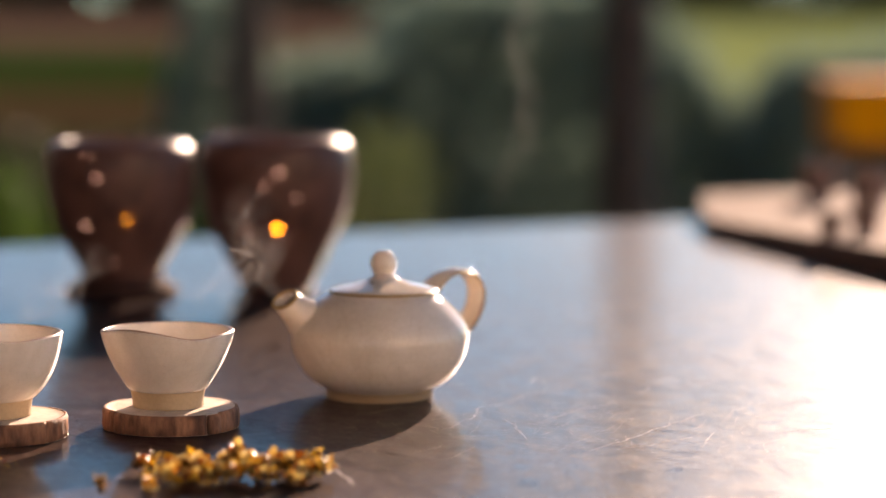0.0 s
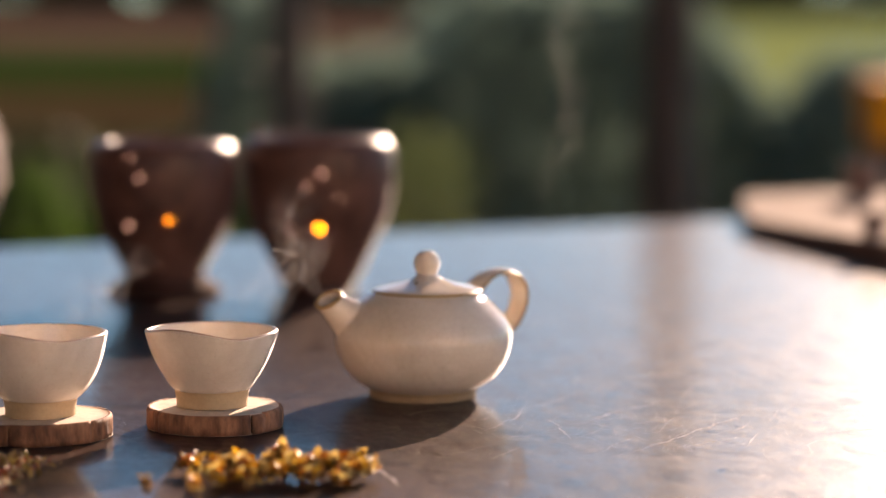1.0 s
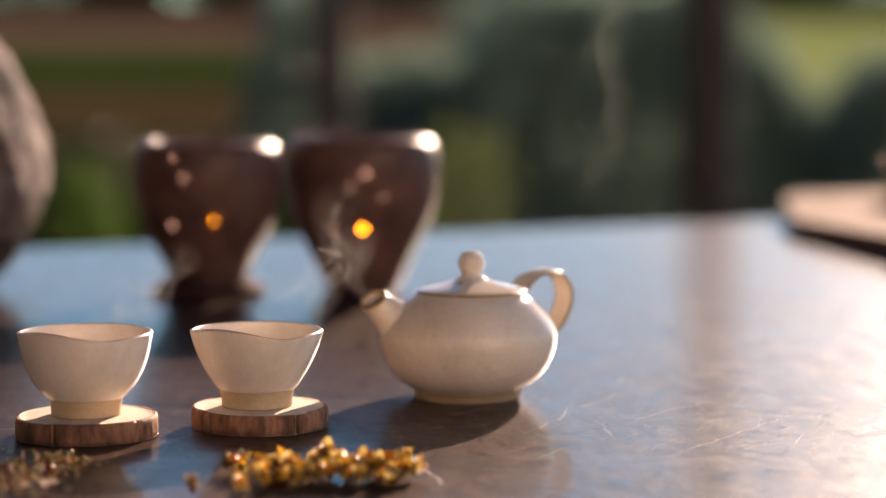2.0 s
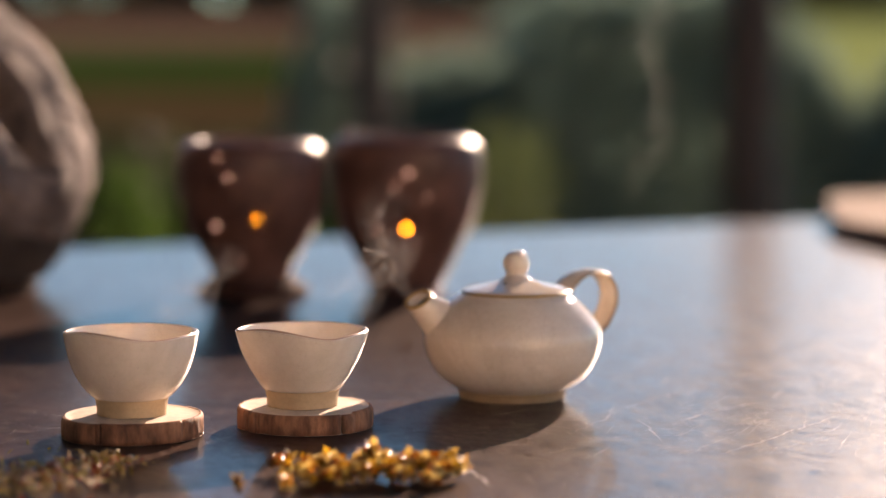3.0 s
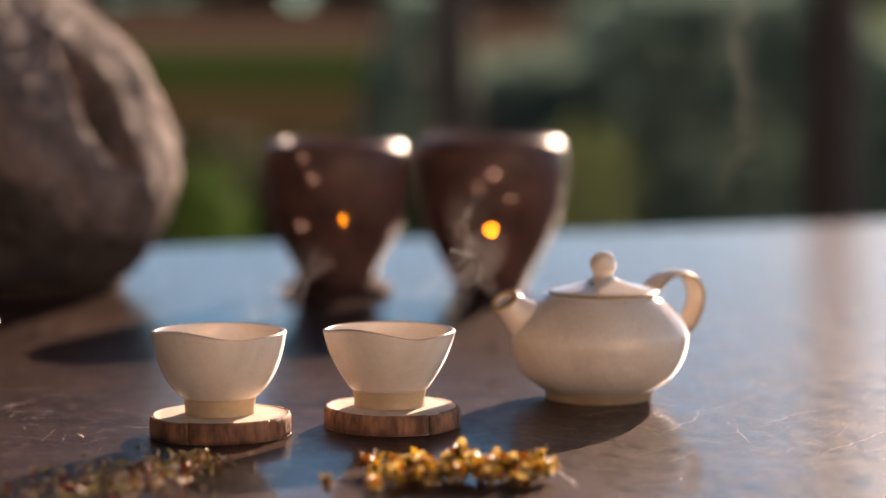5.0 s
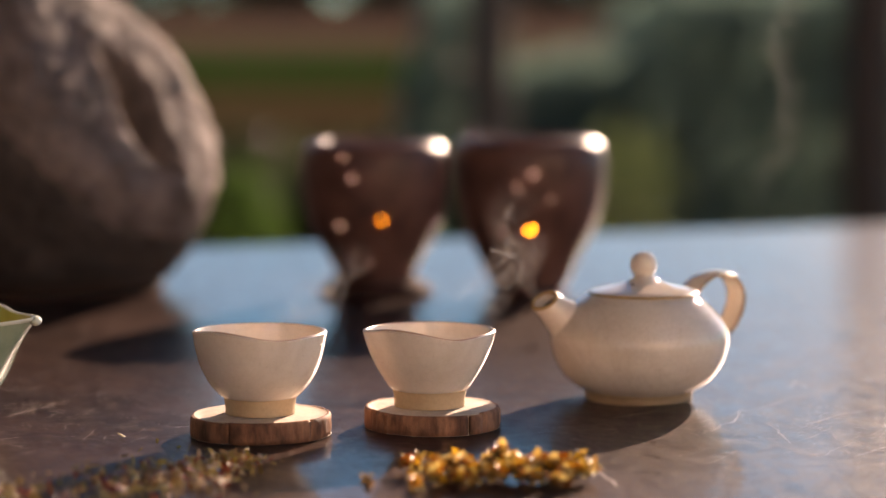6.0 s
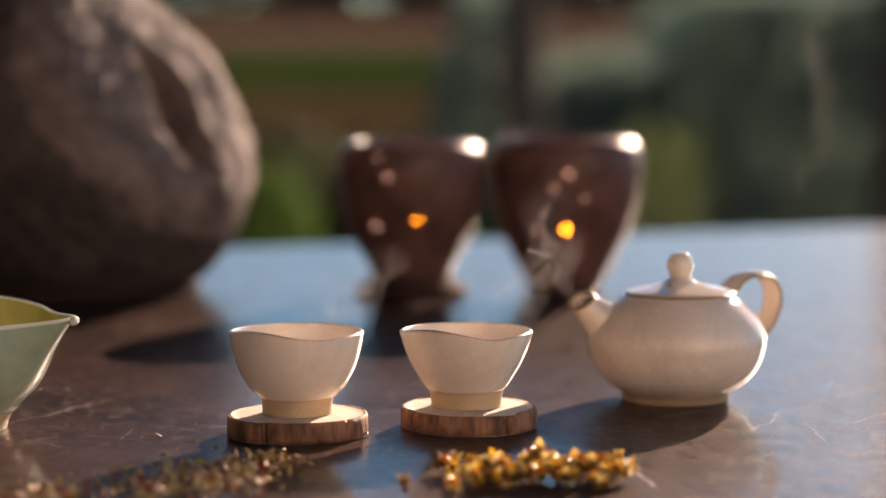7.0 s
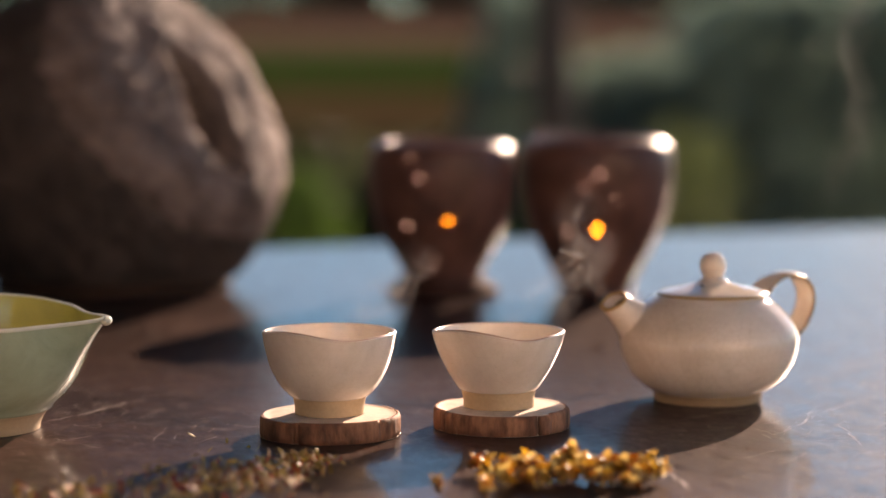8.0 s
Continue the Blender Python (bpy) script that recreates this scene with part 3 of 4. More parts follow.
def teapot(x, y):
    p = thing("teapot", (x, y, TOP), "cream glazed round ceramic teapot with lid, short spout and strap handle", "teapot")
    body = [(0.0285, 0.0042), (0.0326, 0.0055), (0.0400, 0.0098), (0.0464, 0.0163), (0.0509, 0.0252), (0.0530, 0.0355), (0.0515, 0.0432),
            (0.0460, 0.0508), (0.0388, 0.0582), (0.0336, 0.0618), (0.0322, 0.0628), (0.0304, 0.0624), (0.0300, 0.0590), (0.035, 0.055), (0.045, 0.045), (0.045, 0.03), (0.03, 0.011), (0, 0.009), (0, 0.009)]
    turned_part("body", smooth_profile(body, 5), POT, p, seg=96)
    f = 0.0318
    turned_part("foot_ring", smooth_profile([(0.022, 0.002), (0.025, 0), (f * 0.97, 0), (f, 0.001), (f * 1.0, 0.0035), (f * 1.03, 0.0058), (f * 0.85, 0.0065)], 3), POT_FOOT_SHADED, p, "bare clay foot ring, darkened for shade")
    lid = turned_part("lid", smooth_profile([(0.0290, 0.0622), (0.0318, 0.0632), (0.0324, 0.0638), (0.0312, 0.0648), (0.0250, 0.0664), (0.0160, 0.0684), (0.0100, 0.0702), (0.0070, 0.0720), (0, 0.0726), (0, 0.0726)], 4), POT, p, at=(0.0022, 0, 0))
    turned_part("lid_edge", smooth_profile([(0.0310, 0.0627), (0.0325, 0.0629), (0.0329, 0.0635), (0.0325, 0.0641), (0.0316, 0.0645)], 3), GOLD_EDGE, lid, "brown unglazed lid edge", at=(0.0022, 0, 0))
    turned_part("knob", smooth_profile([(0.0082, 0.0704), (0.0066, 0.0722), (0.0059, 0.0738), (0.0064, 0.0752), (0.0075, 0.0776), (0.0078, 0.0800), (0.0070, 0.0836), (0.0046, 0.0864), (0.0018, 0.0874), (0, 0.0875), (0, 0.0875)], 4), POT, lid, seg=48, at=(0.0022, 0, 0))
    # no opening in the lid: a dark disc shows the hole's shade
    v, fc = turned([(0, 0), (0.0011, 0), (0.0011, 0.0004), (0, 0.0005)], 16)
    hole = mesh_object("vent_disc", v, fc, HOLE, lid, "small dark disc for the steam hole")
    hole.matrix_local = pose(-0.0045, -0.0118, 0.0691, 13, -10, 0)
    # spout: a short, thick tube that narrows to a slanted mouth
    sp = [(-0.028, -0.004, 0.036), (-0.0355, -0.007, 0.0410), (-0.0425, -0.0095, 0.0465), (-0.0485, -0.0115, 0.0520), (-0.0530, -0.0130, 0.0565), (-0.0560, -0.0140, 0.0598)]
    way = (Vector(sp[-1]) - Vector(sp[-3])).normalized()
    mouth = Vector((-0.42, -0.42, 0.80)).normalized()

    def slant(ring, depth=0.0):
        """Cuts a ring of points along the spout so that it lies in the slanted mouth."""
        tip = Vector(sp[-1]) - way * depth
        return [q - way * ((q - tip).dot(mouth) / way.dot(mouth)) for q in ring]

    v, fc = tube(sp, [0.0205, 0.0176, 0.0136, 0.0104, 0.0088, 0.0083], 40, caps=False)
    n = len(v)
    v[n - 40:] = slant(v[n - 40:])
    v[n - 80:n - 40] = [a.lerp(b, 0.35) for a, b in zip(v[n - 80:n - 40], slant(v[n - 80:n - 40], 0.004))]
    vi, fi = tube(sp[3:][::-1], [0.0066, 0.0072, 0.0085], 40, caps=False)
    vi[:40] = slant(vi[:40])
    v += vi
    fc += [[i + n for i in q] for q in fi]
    bm = bmesh.new()
    vs = [bm.verts.new(c) for c in v]
    for q in fc:
        bm.faces.new([vs[i] for i in q])
    part("spout", bm, POT, p)
    # a dark plug paints the shade inside the spout
    v, fc = tube([Vector(sp[-2]), Vector(sp[3])], [0.0072, 0.0080], 24)
    mesh_object("spout_plug", v, fc, HOLE, p, "dark plug for the spout's shaded inside")
    d = way
    u = (Vector((0, 1, 0)) - d * d.y).normalized()
    w = d.cross(u)
    ring = slant([Vector(sp[-1]) + (u * math.cos(a) + w * math.sin(a)) * 0.0075 for a in (2 * math.pi * k / 40 for k in range(41))])
    v, fc = tube(ring, [0.0011] * 41, 8, caps=False)
    mesh_object("spout_rim", v, fc, GOLD_EDGE, p, "brown edged spout mouth")
    # strap handle, turned to the far right
    az = radians(40)
    rad, wid = Vector((math.cos(az), math.sin(az), 0)), (math.sin(az), -math.cos(az), 0)
    line = smooth_profile([(0.036, 0.0560), (0.0430, 0.0635), (0.0520, 0.0690), (0.0620, 0.0705), (0.0720, 0.0680), (0.0785, 0.0610), (0.0795, 0.0520), (0.0755, 0.0430), (0.0670, 0.0350), (0.0500, 0.0300)], 5)
    path = [rad * r + Vector((0, 0, z)) for r, z in line]
    k = len(path) - 1
    wv = [0.0088 - 0.0016 * math.sin(math.pi * i / k) for i in range(k + 1)]
    fl = [0.0026 - 0.0004 * math.sin(math.pi * i / k) for i in range(k + 1)]
    v, fc = tube(path, wv, 28, flat=fl, side=wid)
    mesh_object("handle", v, fc, POT, p)
    for sgn in (1, -1):
        v, fc = tube([q + Vector(wid) * sgn * (wv[i] - 0.0003) for i, q in enumerate(path)][3:-3], [0.0009] * (k - 5), 8)
        mesh_object("handle_edge", v, fc, GOLD_EDGE, p, "thin brown handle edge")
    return p


teapot(0.0520, 1.5010)


def pouring_bowl(x, y):
    b = thing("pouring_bowl", (x, y, TOP), "grey green celadon pouring bowl with bent lip and bare foot", "bowl")
    prof = [(0.0410, 0.0112), (0.0440, 0.0145), (0.0518, 0.0225), (0.0582, 0.0335), (0.0622, 0.0455), (0.0639, 0.0560), (0.0645, 0.0618)]

    def lip(r, z, a):
        k = max(0, (z - 0.032) / 0.0300)
        push = wave(a, -8, 15, 0.0125) * k ** 2 * (1 if r > 0.05 else r / 0.05)
        pinch = (wave(a, 26, 14, -0.0022) + wave(a, -42, 14, -0.0022)) * k
        return r + push + pinch, z + wave(a, -8, 14, 0.0012) * k ** 4 + wave(a, 95, 45, 0.0050) * k

    t = 0.003
    turned_part("body", smooth_profile([(0.034, 0.010)] + prof, 5), CELADON, b, seg=128, change=lip)
    inner = [(r - t, z + 0.0005) for r, z in reversed(prof)] + [(0.030, 0.0125), (0, 0.0115), (0, 0.0115)]
    turned_part("inside", smooth_profile(inner, 5), CELADON_IN, b, "olive yellow glazed inside", seg=128, change=lip)
    r, z = prof[-1]
    turned_part("rim", smooth_profile([(r, z - 0.0006), (r + 0.0001, z + 0.0004), (r - t * 0.3, z + 0.0013), (r - t * 0.75, z + 0.0012), (r - t, z + 0.0002)], 4), CELADON_RIM, b, "pale glazed rim", seg=128, change=lip)
    tip = r + 0.0118
    part("lip", ball_bm(0.0034, (tip * math.cos(radians(-8)), tip * math.sin(radians(-8)), z + 0.0004), 3, (1, 1.7, 0.85)), CELADON_RIM, b, "rounded pouring lip")
    f = 0.035
    turned_part("foot_ring", smooth_profile([(f * 0.75, 0.002), (f * 0.8, 0), (f * 0.98, 0), (f, 0.0012), (f * 1.03, 0.005), (f * 1.10, 0.0092), (f * 1.165, 0.0116), (f * 0.9, 0.0118)], 4), BARE_CLAY, b, "bare pinkish tan clay foot")
    return b


pouring_bowl(-0.3570, 1.3765)


def urn(x, y, size, foot, bodyp, glints, glow, label, lugs=()):
    """A burner urn: a closed lower body with one pierced hole, a flame inside, and a shallow bowl let into the top.
    foot, bodyp: (r, z) lines; glints: glowing balls in place of highlights; glow: angle and height of the lit hole, the
    flame's radius and shift."""
    u = thing("urn", (x, y, TOP), label, "urn", "brown urns")
    foot, bodyp = [(r * size, z * size) for r, z in foot], [(r * size, z * size) for r, z in bodyp]
    if foot:
        turned_part("foot", smooth_profile(foot, 4), URN_FOOT, u, "dull dark brown flared foot", seg=64)
    rim_r, rim_z = bodyp[-1]
    seg = 144
    line = smooth_profile(list(bodyp), 8)
    v, f = turned(line, seg, lambda r, z, a: (r * (1 + 0.006 * math.sin(3 * a + z * 40)), z))
    ga, gz, flame_r, aside = glow[0], glow[1] * size, glow[2], glow[3]
    # the lit hole goes through the wall
    zs, rs = [q[1] for q in line], [q[0] for q in line]
    gr = float(np.interp(gz, zs, rs))
    spot = Vector((gr * math.cos(radians(ga)), gr * math.sin(radians(ga)), gz))
    hole = min(range(len(f)), key=lambda i: sum((Vector(v[k]) - spot).length for k in f[i]))
    at = sum((Vector(v[k]) for k in f[hole]), Vector()) / len(f[hole])
    f = [q for i, q in enumerate(f) if i != hole]
    mesh_object("body", v, f, URN, u)
    bowl = [(rim_r - 0.0002, rim_z - 0.0002), (rim_r - 0.004, rim_z - 0.0012), (rim_r - 0.0060, rim_z - 0.006), (rim_r * 0.72, rim_z - 0.019), (rim_r * 0.35, rim_z - 0.023), (0, rim_z - 0.024), (0, rim_z - 0.024)]
    turned_part("bowl", smooth_profile(bowl, 4), URN, u, "shallow bowl let into the top", seg=72)
    # the flame stands behind the hole, on the line from the seat's side
    way = (Vector((x, y, TOP)) + at - Vector((0, 0, 0.988))).normalized()
    core = at + way * 0.045 + Vector((aside, 0, 0))
    part("flame", ball_bm(flame_r, core, 2, (1, 1, 1.5)), GLOW, u, "amber candle flame inside the urn")
    # highlights on the glaze, added as small glowing balls
    for a, z, r in glints:
        rr = float(np.interp(z * size, zs, rs)) - r * 0.3
        part("glint_ball", ball_bm(r, (rr * math.cos(radians(a)), rr * math.sin(radians(a)), z * size), 2), GLINT_GLOW, u, "small glowing ball standing in for a glint")
    for a, r_at, z, r in lugs:
        part("lug", ball_bm(r, (r_at * size * math.cos(radians(a)), r_at * size * math.sin(radians(a)), z * size), 3, (1, 1, 1.3)), SHINY_GLAZE, u, "small shiny lug on the rim")
    return u


urn(-0.1395, 2.030, 1.0,
    [(0, 0.0005), (0.036, 0.0003), (0.0445, 0.001), (0.0455, 0.003), (0.0425, 0.0070), (0.0350, 0.0115), (0.0315, 0.016)],
    [(0.0312, 0.0155), (0.0335, 0.0220), (0.0430, 0.0380), (0.0515, 0.0540), (0.0568, 0.0720), (0.0594, 0.0930), (0.0596, 0.1060), (0.0575, 0.1160), (0.0525, 0.1218), (0.0475, 0.1235)],
    [(-104, 0.097, 0.0009), (-117, 0.0590, 0.0012), (-96, 0.0290, 0.0007), (-112, 0.113, 0.0007)], (-80, 0.0630, 0.0018, 0.0023), "dark reddish brown glazed urn on a flared foot")
urn(-0.0165, 2.070, 1.0,
    [],
    [(0, 0.0005), (0.0270, 0.0004), (0.0290, 0.0020), (0.0350, 0.0130), (0.0440, 0.0310), (0.0540, 0.0520), (0.0598, 0.0720), (0.0626, 0.0930), (0.0630, 0.1050), (0.0612, 0.1155), (0.0560, 0.1222), (0.0500, 0.1245)],
    [(-87, 0.0980, 0.0012), (-98, 0.087, 0.0008), (-114, 0.0525, 0.0010), (-74, 0.078, 0.0007)], (-88.0, 0.0530, 0.0034, 0.0), "dark brown glazed urn with a bright shoulder", ((183, 0.050, 0.1285, 0.0034), (150, 0.046, 0.127, 0.0030)))


def stone_jar():
    """A hollow ball of rough stoneware, cut off flat at one side, that lies tilted; a slit mouth opens in the flat face."""
    j = thing("stoneware_jar", (-0.415, 2.07, TOP), "big rough grey brown stoneware jar with slit mouth", "jar")
    R, cut = 0.143, 0.100
    axis = Vector((0.73, -0.38, 0.55)).normalized()
    turn = axis.to_track_quat("Z", "Y").to_matrix()
    centre = Vector((0, 0, 0.113))
    bm = bmesh.new()
    bmesh.ops.create_icosphere(bm, subdivisions=6, radius=1)
    face_side = set()
    up = turn.transposed() @ Vector((0, 0, 1))
    long_way = Matrix.Rotation(radians(2), 3, "Z") @ Vector((up.x, up.y, 0)).normalized()
    for v in bm.verts:
        n = v.co.normalized()
        p = n * R
        # the flat face, with a soft shoulder round it
        over = p.z - cut
        if over > -0.03:
            p.z = cut - 0.03 + 0.03 * math.tanh((over + 0.03) / 0.03)
        if n.z > 0:
            fa, fc_ = p.dot(long_way) / R + 0.17, (p.x * long_way.y - p.y * long_way.x) / R
            d2 = (fa / 0.33) ** 2 + ((fc_ - 0.05 * math.sin(8 * fa)) / 0.135) ** 2
            p.z -= 0.100 * math.exp(-d2 ** 2)
            p.z += 0.004 * math.exp(-(d2 - 2.2) ** 2)
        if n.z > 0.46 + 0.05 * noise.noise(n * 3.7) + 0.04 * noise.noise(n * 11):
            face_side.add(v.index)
        k = noise.noise(n * 3.1) * 0.003 + noise.noise(n * 8) * 0.0012 + noise.noise(n * 22) * 0.0034 + noise.noise(n * 45) * 0.0042
        q = turn @ (p + n * k) + centre
        if q.z < 0.012:
            q.z = 0.012 + (q.z - 0.012) * 0.02
        v.co = q
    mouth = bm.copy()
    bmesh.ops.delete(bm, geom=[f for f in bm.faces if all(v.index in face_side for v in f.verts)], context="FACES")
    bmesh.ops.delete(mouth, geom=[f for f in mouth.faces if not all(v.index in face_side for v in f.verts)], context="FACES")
    # body takes the shade-darkened copy, the sunlit face the lighter one
    part("body", bm, STONEWARE_SHADED, j, "brown body, shade put into its colour")
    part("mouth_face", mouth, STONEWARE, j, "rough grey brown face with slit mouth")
    turned_part("base_board", smooth_profile([(0, 0.0), (0.088, 0.0), (0.096, 0.002), (0.098, 0.006), (0.096, 0.0105), (0.091, 0.012), (0, 0.012)], 3), STAND_WOOD, j, "dark round board under the jar", seg=80)
    return j


stone_jar()


def tea_board():
    """A thick slab with uneven sides and an upper face coloured paler for sun glare."""
    # x, y and height of the upper face above the table: the far side is a little thicker
    outline = ((0.523, 2.036, 0.025), (0.82, 2.08, 0.026), (0.80, 2.70, 0.028), (0.545, 2.742, 0.028), (0.430, 2.712, 0.027), (0.407, 2.52, 0.016))
    mid = Vector((0.60, 2.42))
    t = thing("tea_board", (mid.x, mid.y, TOP), "reddish brown varnished wooden tea board, face paled for sun glare", "board")
    n = len(outline)

    def slab(low_z, lift, inset):
        bm = bmesh.new()
        ring = [Vector(p[:2]).lerp(mid, inset) - mid for p in outline]
        low = [bm.verts.new((p.x, p.y, low_z if lift < 0 else q[2] - 0.004)) for p, q in zip(ring, outline)]
        high = [bm.verts.new((p.x, p.y, q[2] + lift)) for p, q in zip(ring, outline)]
        bm.faces.new(low[::-1])
        bm.faces.new(high)
        for k in range(n):
            bm.faces.new([low[k], low[(k + 1) % n], high[(k + 1) % n], high[k]])
        uprights = [e for e in bm.edges if abs(e.verts[0].co.x - e.verts[1].co.x) < 1e-6 and abs(e.verts[0].co.y - e.verts[1].co.y) < 1e-6]
        bmesh.ops.bevel(bm, geom=uprights, offset=0.02, segments=4, affect="EDGES", profile=0.5)
        return bm

    part("slab", slab(0.0004, -0.0012, 0.0), TRAY_WOOD, t)
    part("board_face", slab(0.0, 0.0, 0.012), TRAY_LIT_TOP, t, "upper face, sun glare put into its colour")
    return t


tea_board()


def small_cup(x, y, z, r, h, label):
    c = thing("small_cup", (x, y, TOP + z), label, "cup", "small cups on the tea board")
    turned_part("body", smooth_profile([(0, 0.002), (r * 0.62, 0.0), (r * 0.72, 0.002), (r * 0.9, h * 0.4), (r, h * 0.85), (r * 0.99, h), (r * 0.94, h), (r * 0.9, h * 0.8), (r * 0.7, h * 0.2), (0, h * 0.14), (0, h * 0.14)], 4), PINK_CLAY, c, seg=48)
    turned_part("rim", smooth_profile([(r * 0.995, h * 0.98), (r * 0.985, h * 1.02), (r * 0.96, h * 1.03), (r * 0.935, h * 1.0)], 3), CUP_RIM, c, seg=48)
    return c


small_cup(0.553, 2.675, 0.0270, 0.0205, 0.034, "pinkish brown small clay cup standing on the board")
small_cup(0.582, 2.560, 0.0250, 0.0215, 0.036, "pinkish brown wide small clay cup on the board")
small_cup(0.486, 2.290, 0.0205, 0.0115, 0.020, "pinkish brown low small clay cup on the board")
small_cup(0.522, 2.305, 0.0225, 0.0130, 0.027, "pinkish brown small clay cup near the board edge")


# ---- dried flowers and herbs ----
def petal_mesh(verts, faces, origin, out, up, length, width, curl):
    """A cupped petal of two rows of faces, with its own slight thickness by a fold."""
    side = out.cross(up).normalized()
    rows = []
    for i in range(4):
        t = i / 3
        bendup = math.sin(t * curl) * length * 0.6
        c = origin + out * (length * t) + up * bendup
        w = width * (0.35 + 0.9 * math.sin(math.pi * min(1, 0.25 + 0.65 * t)))
        lift = up * w * 0.35
        base = len(verts)
        verts += [c - side * w + lift, c, c + side * w + lift]
        rows.append(base)
    for a, b in zip(rows, rows[1:]):
        faces += [[a, a + 1, b + 1, b], [a + 1, a + 2, b + 2, b + 1]]


def flower_meshes(seed, petals):
    rnd = random.Random(seed)
    verts, faces = [], []
    for k in range(petals):
        a = 2 * math.pi * (k + rnd.uniform(-0.3, 0.3)) / petals
        tip = rnd.uniform(0.1, 1.1)
        out = Vector((math.cos(a) * math.cos(tip), math.sin(a) * math.cos(tip), math.sin(tip)))
        up = Vector((-math.cos(a) * math.sin(tip), -math.sin(a) * math.sin(tip), math.cos(tip)))
        petal_mesh(verts, faces, out * 0.0012, out, up, rnd.uniform(0.0045, 0.0088), rnd.uniform(0.0013, 0.0026), rnd.uniform(1.0, 3.2))
    me = bpy.data.meshes.new("petals")
    me.from_pydata([tuple(v) for v in verts], [], faces)
    me.materials.append(PETAL)
    me.shade_smooth()
    bm = ball_bm(0.0026, (0, 0, 0.0003), 2, (1, 1, 0.9))
    for v in bm.verts:
        v.co *= 1 + 0.25 * noise.noise(v.co * 900 + Vector((seed, 0, 0)))
    mc = bpy.data.meshes.new("flower_head")
    bm.to_mesh(mc)
    bm.free()
    mc.materials.append(CALYX)
    return me, mc


FLOWERS = [flower_meshes(40 + k, 5 + k % 4) for k in range(10)]
rnd = random.Random(5)


def dried_flower(x, y, z, scale, label="dried yellow chrysanthemum flower, curled amber petals", tip=None):
    f = new("dried_flower")
    tagged(f, label, "dried flower", "pile of dried flowers")
    m = pose(x, y, TOP + z, rnd.uniform(-75, 75), rnd.uniform(-75, 75), rnd.uniform(0, 360)) @ Matrix.Scale(scale, 4)
    f.matrix_world = m
    me, mc = FLOWERS[rnd.randrange(len(FLOWERS))]
    for name, data in (("petals", me), ("flower_head", mc)):
        o = new(name, data)
        o.parent = f
    return f


for _ in range(92):
    t = rnd.random()
    fx = -0.060 + 0.078 * t + rnd.gauss(0, 0.003)
    fy = 1.237 + rnd.gauss(0, 0.012)
    inside = max(0.0, 1 - abs(fx + 0.028) / 0.045) * max(0.0, 1 - abs(fy - 1.245) / 0.045)
    dried_flower(fx, fy, 0.0045 + rnd.uniform(0, 0.006) * inside, rnd.uniform(0.65, 1.0))
for fx, fy in ((-0.0765, 1.256), (-0.0700, 1.254), (0.0125, 1.266), (0.006, 1.258), (-0.088, 1.192), (-0.066, 1.186), (-0.048, 1.272)):
    dried_flower(fx, fy, 0.0045, 0.9)


def flake(verts, faces, p, size, rnd_):
    e = Euler((rnd_.gauss(0, 0.7), rnd_.gauss(0, 0.7), rnd_.uniform(0, 6.28)))
    R = e.to_matrix()
    l, w = size * rnd_.uniform(0.7, 1.6), size * rnd_.uniform(0.25, 0.6)
    b = len(verts)
    for qx, qy, qz in ((-l, 0, 0), (-l * 0.3, w, 0.15 * w), (l * 0.5, w * 0.7, 0.1 * w), (l, 0, 0.3 * w), (l * 0.4, -w, 0.2 * w), (-l * 0.5, -w * 0.8, 0), (0, 0, 0.6 * w)):
        verts.append(p + R @ Vector((qx, qy, qz)))
    faces += [[b + k, b + (k + 1) % 6, b + 6] for k in range(6)]
    faces.append([b + k for k in range(5, -1, -1)])


hv, hf = [], []
rnd2 = random.Random(9)
for _ in range(860):
    t = rnd2.random() ** 0.8
    # the heap runs from a tip beside the coaster towards the near left
    cx_, cy_ = -0.156 - 0.058 * t, 1.283 - 0.110 * t
    x_, y_ = cx_ + rnd2.gauss(0, 0.006 + 0.020 * t), cy_ + rnd2.gauss(0, 0.010 + 0.012 * t)
    flake(hv, hf, Vector((x_, y_, TOP + 0.0016 + rnd2.random() * 0.007 * (0.4 + t))), rnd2.uniform(0.0011, 0.0030), rnd2)
for _ in range(120):
    flake(hv, hf, Vector((rnd2.gauss(-0.262, 0.020), rnd2.gauss(1.178, 0.010), TOP + 0.0016 + rnd2.random() * 0.004)), rnd2.uniform(0.0014, 0.0034), rnd2)
tagged(mesh_object("dried_herbs", hv, hf, HERB, None, "", smooth=False), "heap of dried red, green and pale herb flakes", "dried herbs", kind="stuff")
for k, (x_, y_) in enumerate(((-0.2335, 1.3566), (-0.2165, 1.3126), (-0.2116, 1.3401), (-0.1974, 1.322), (-0.1886, 1.2926), (-0.1816, 1.293), (-0.2168, 1.2382), (-0.2417, 1.2192), (-0.2060, 1.262), (-0.235, 1.262))):
    v, f = [], []
    flake(v, f, Vector((0, 0, 0.0009)), 0.0022, rnd2)
    c = mesh_object("herb_crumb", v, f, HERB, None, "", smooth=False)
    c.location = (x_, y_, TOP)
    tagged(c, "loose dark dried herb crumb lying on the table", "herb crumb", "loose crumbs")


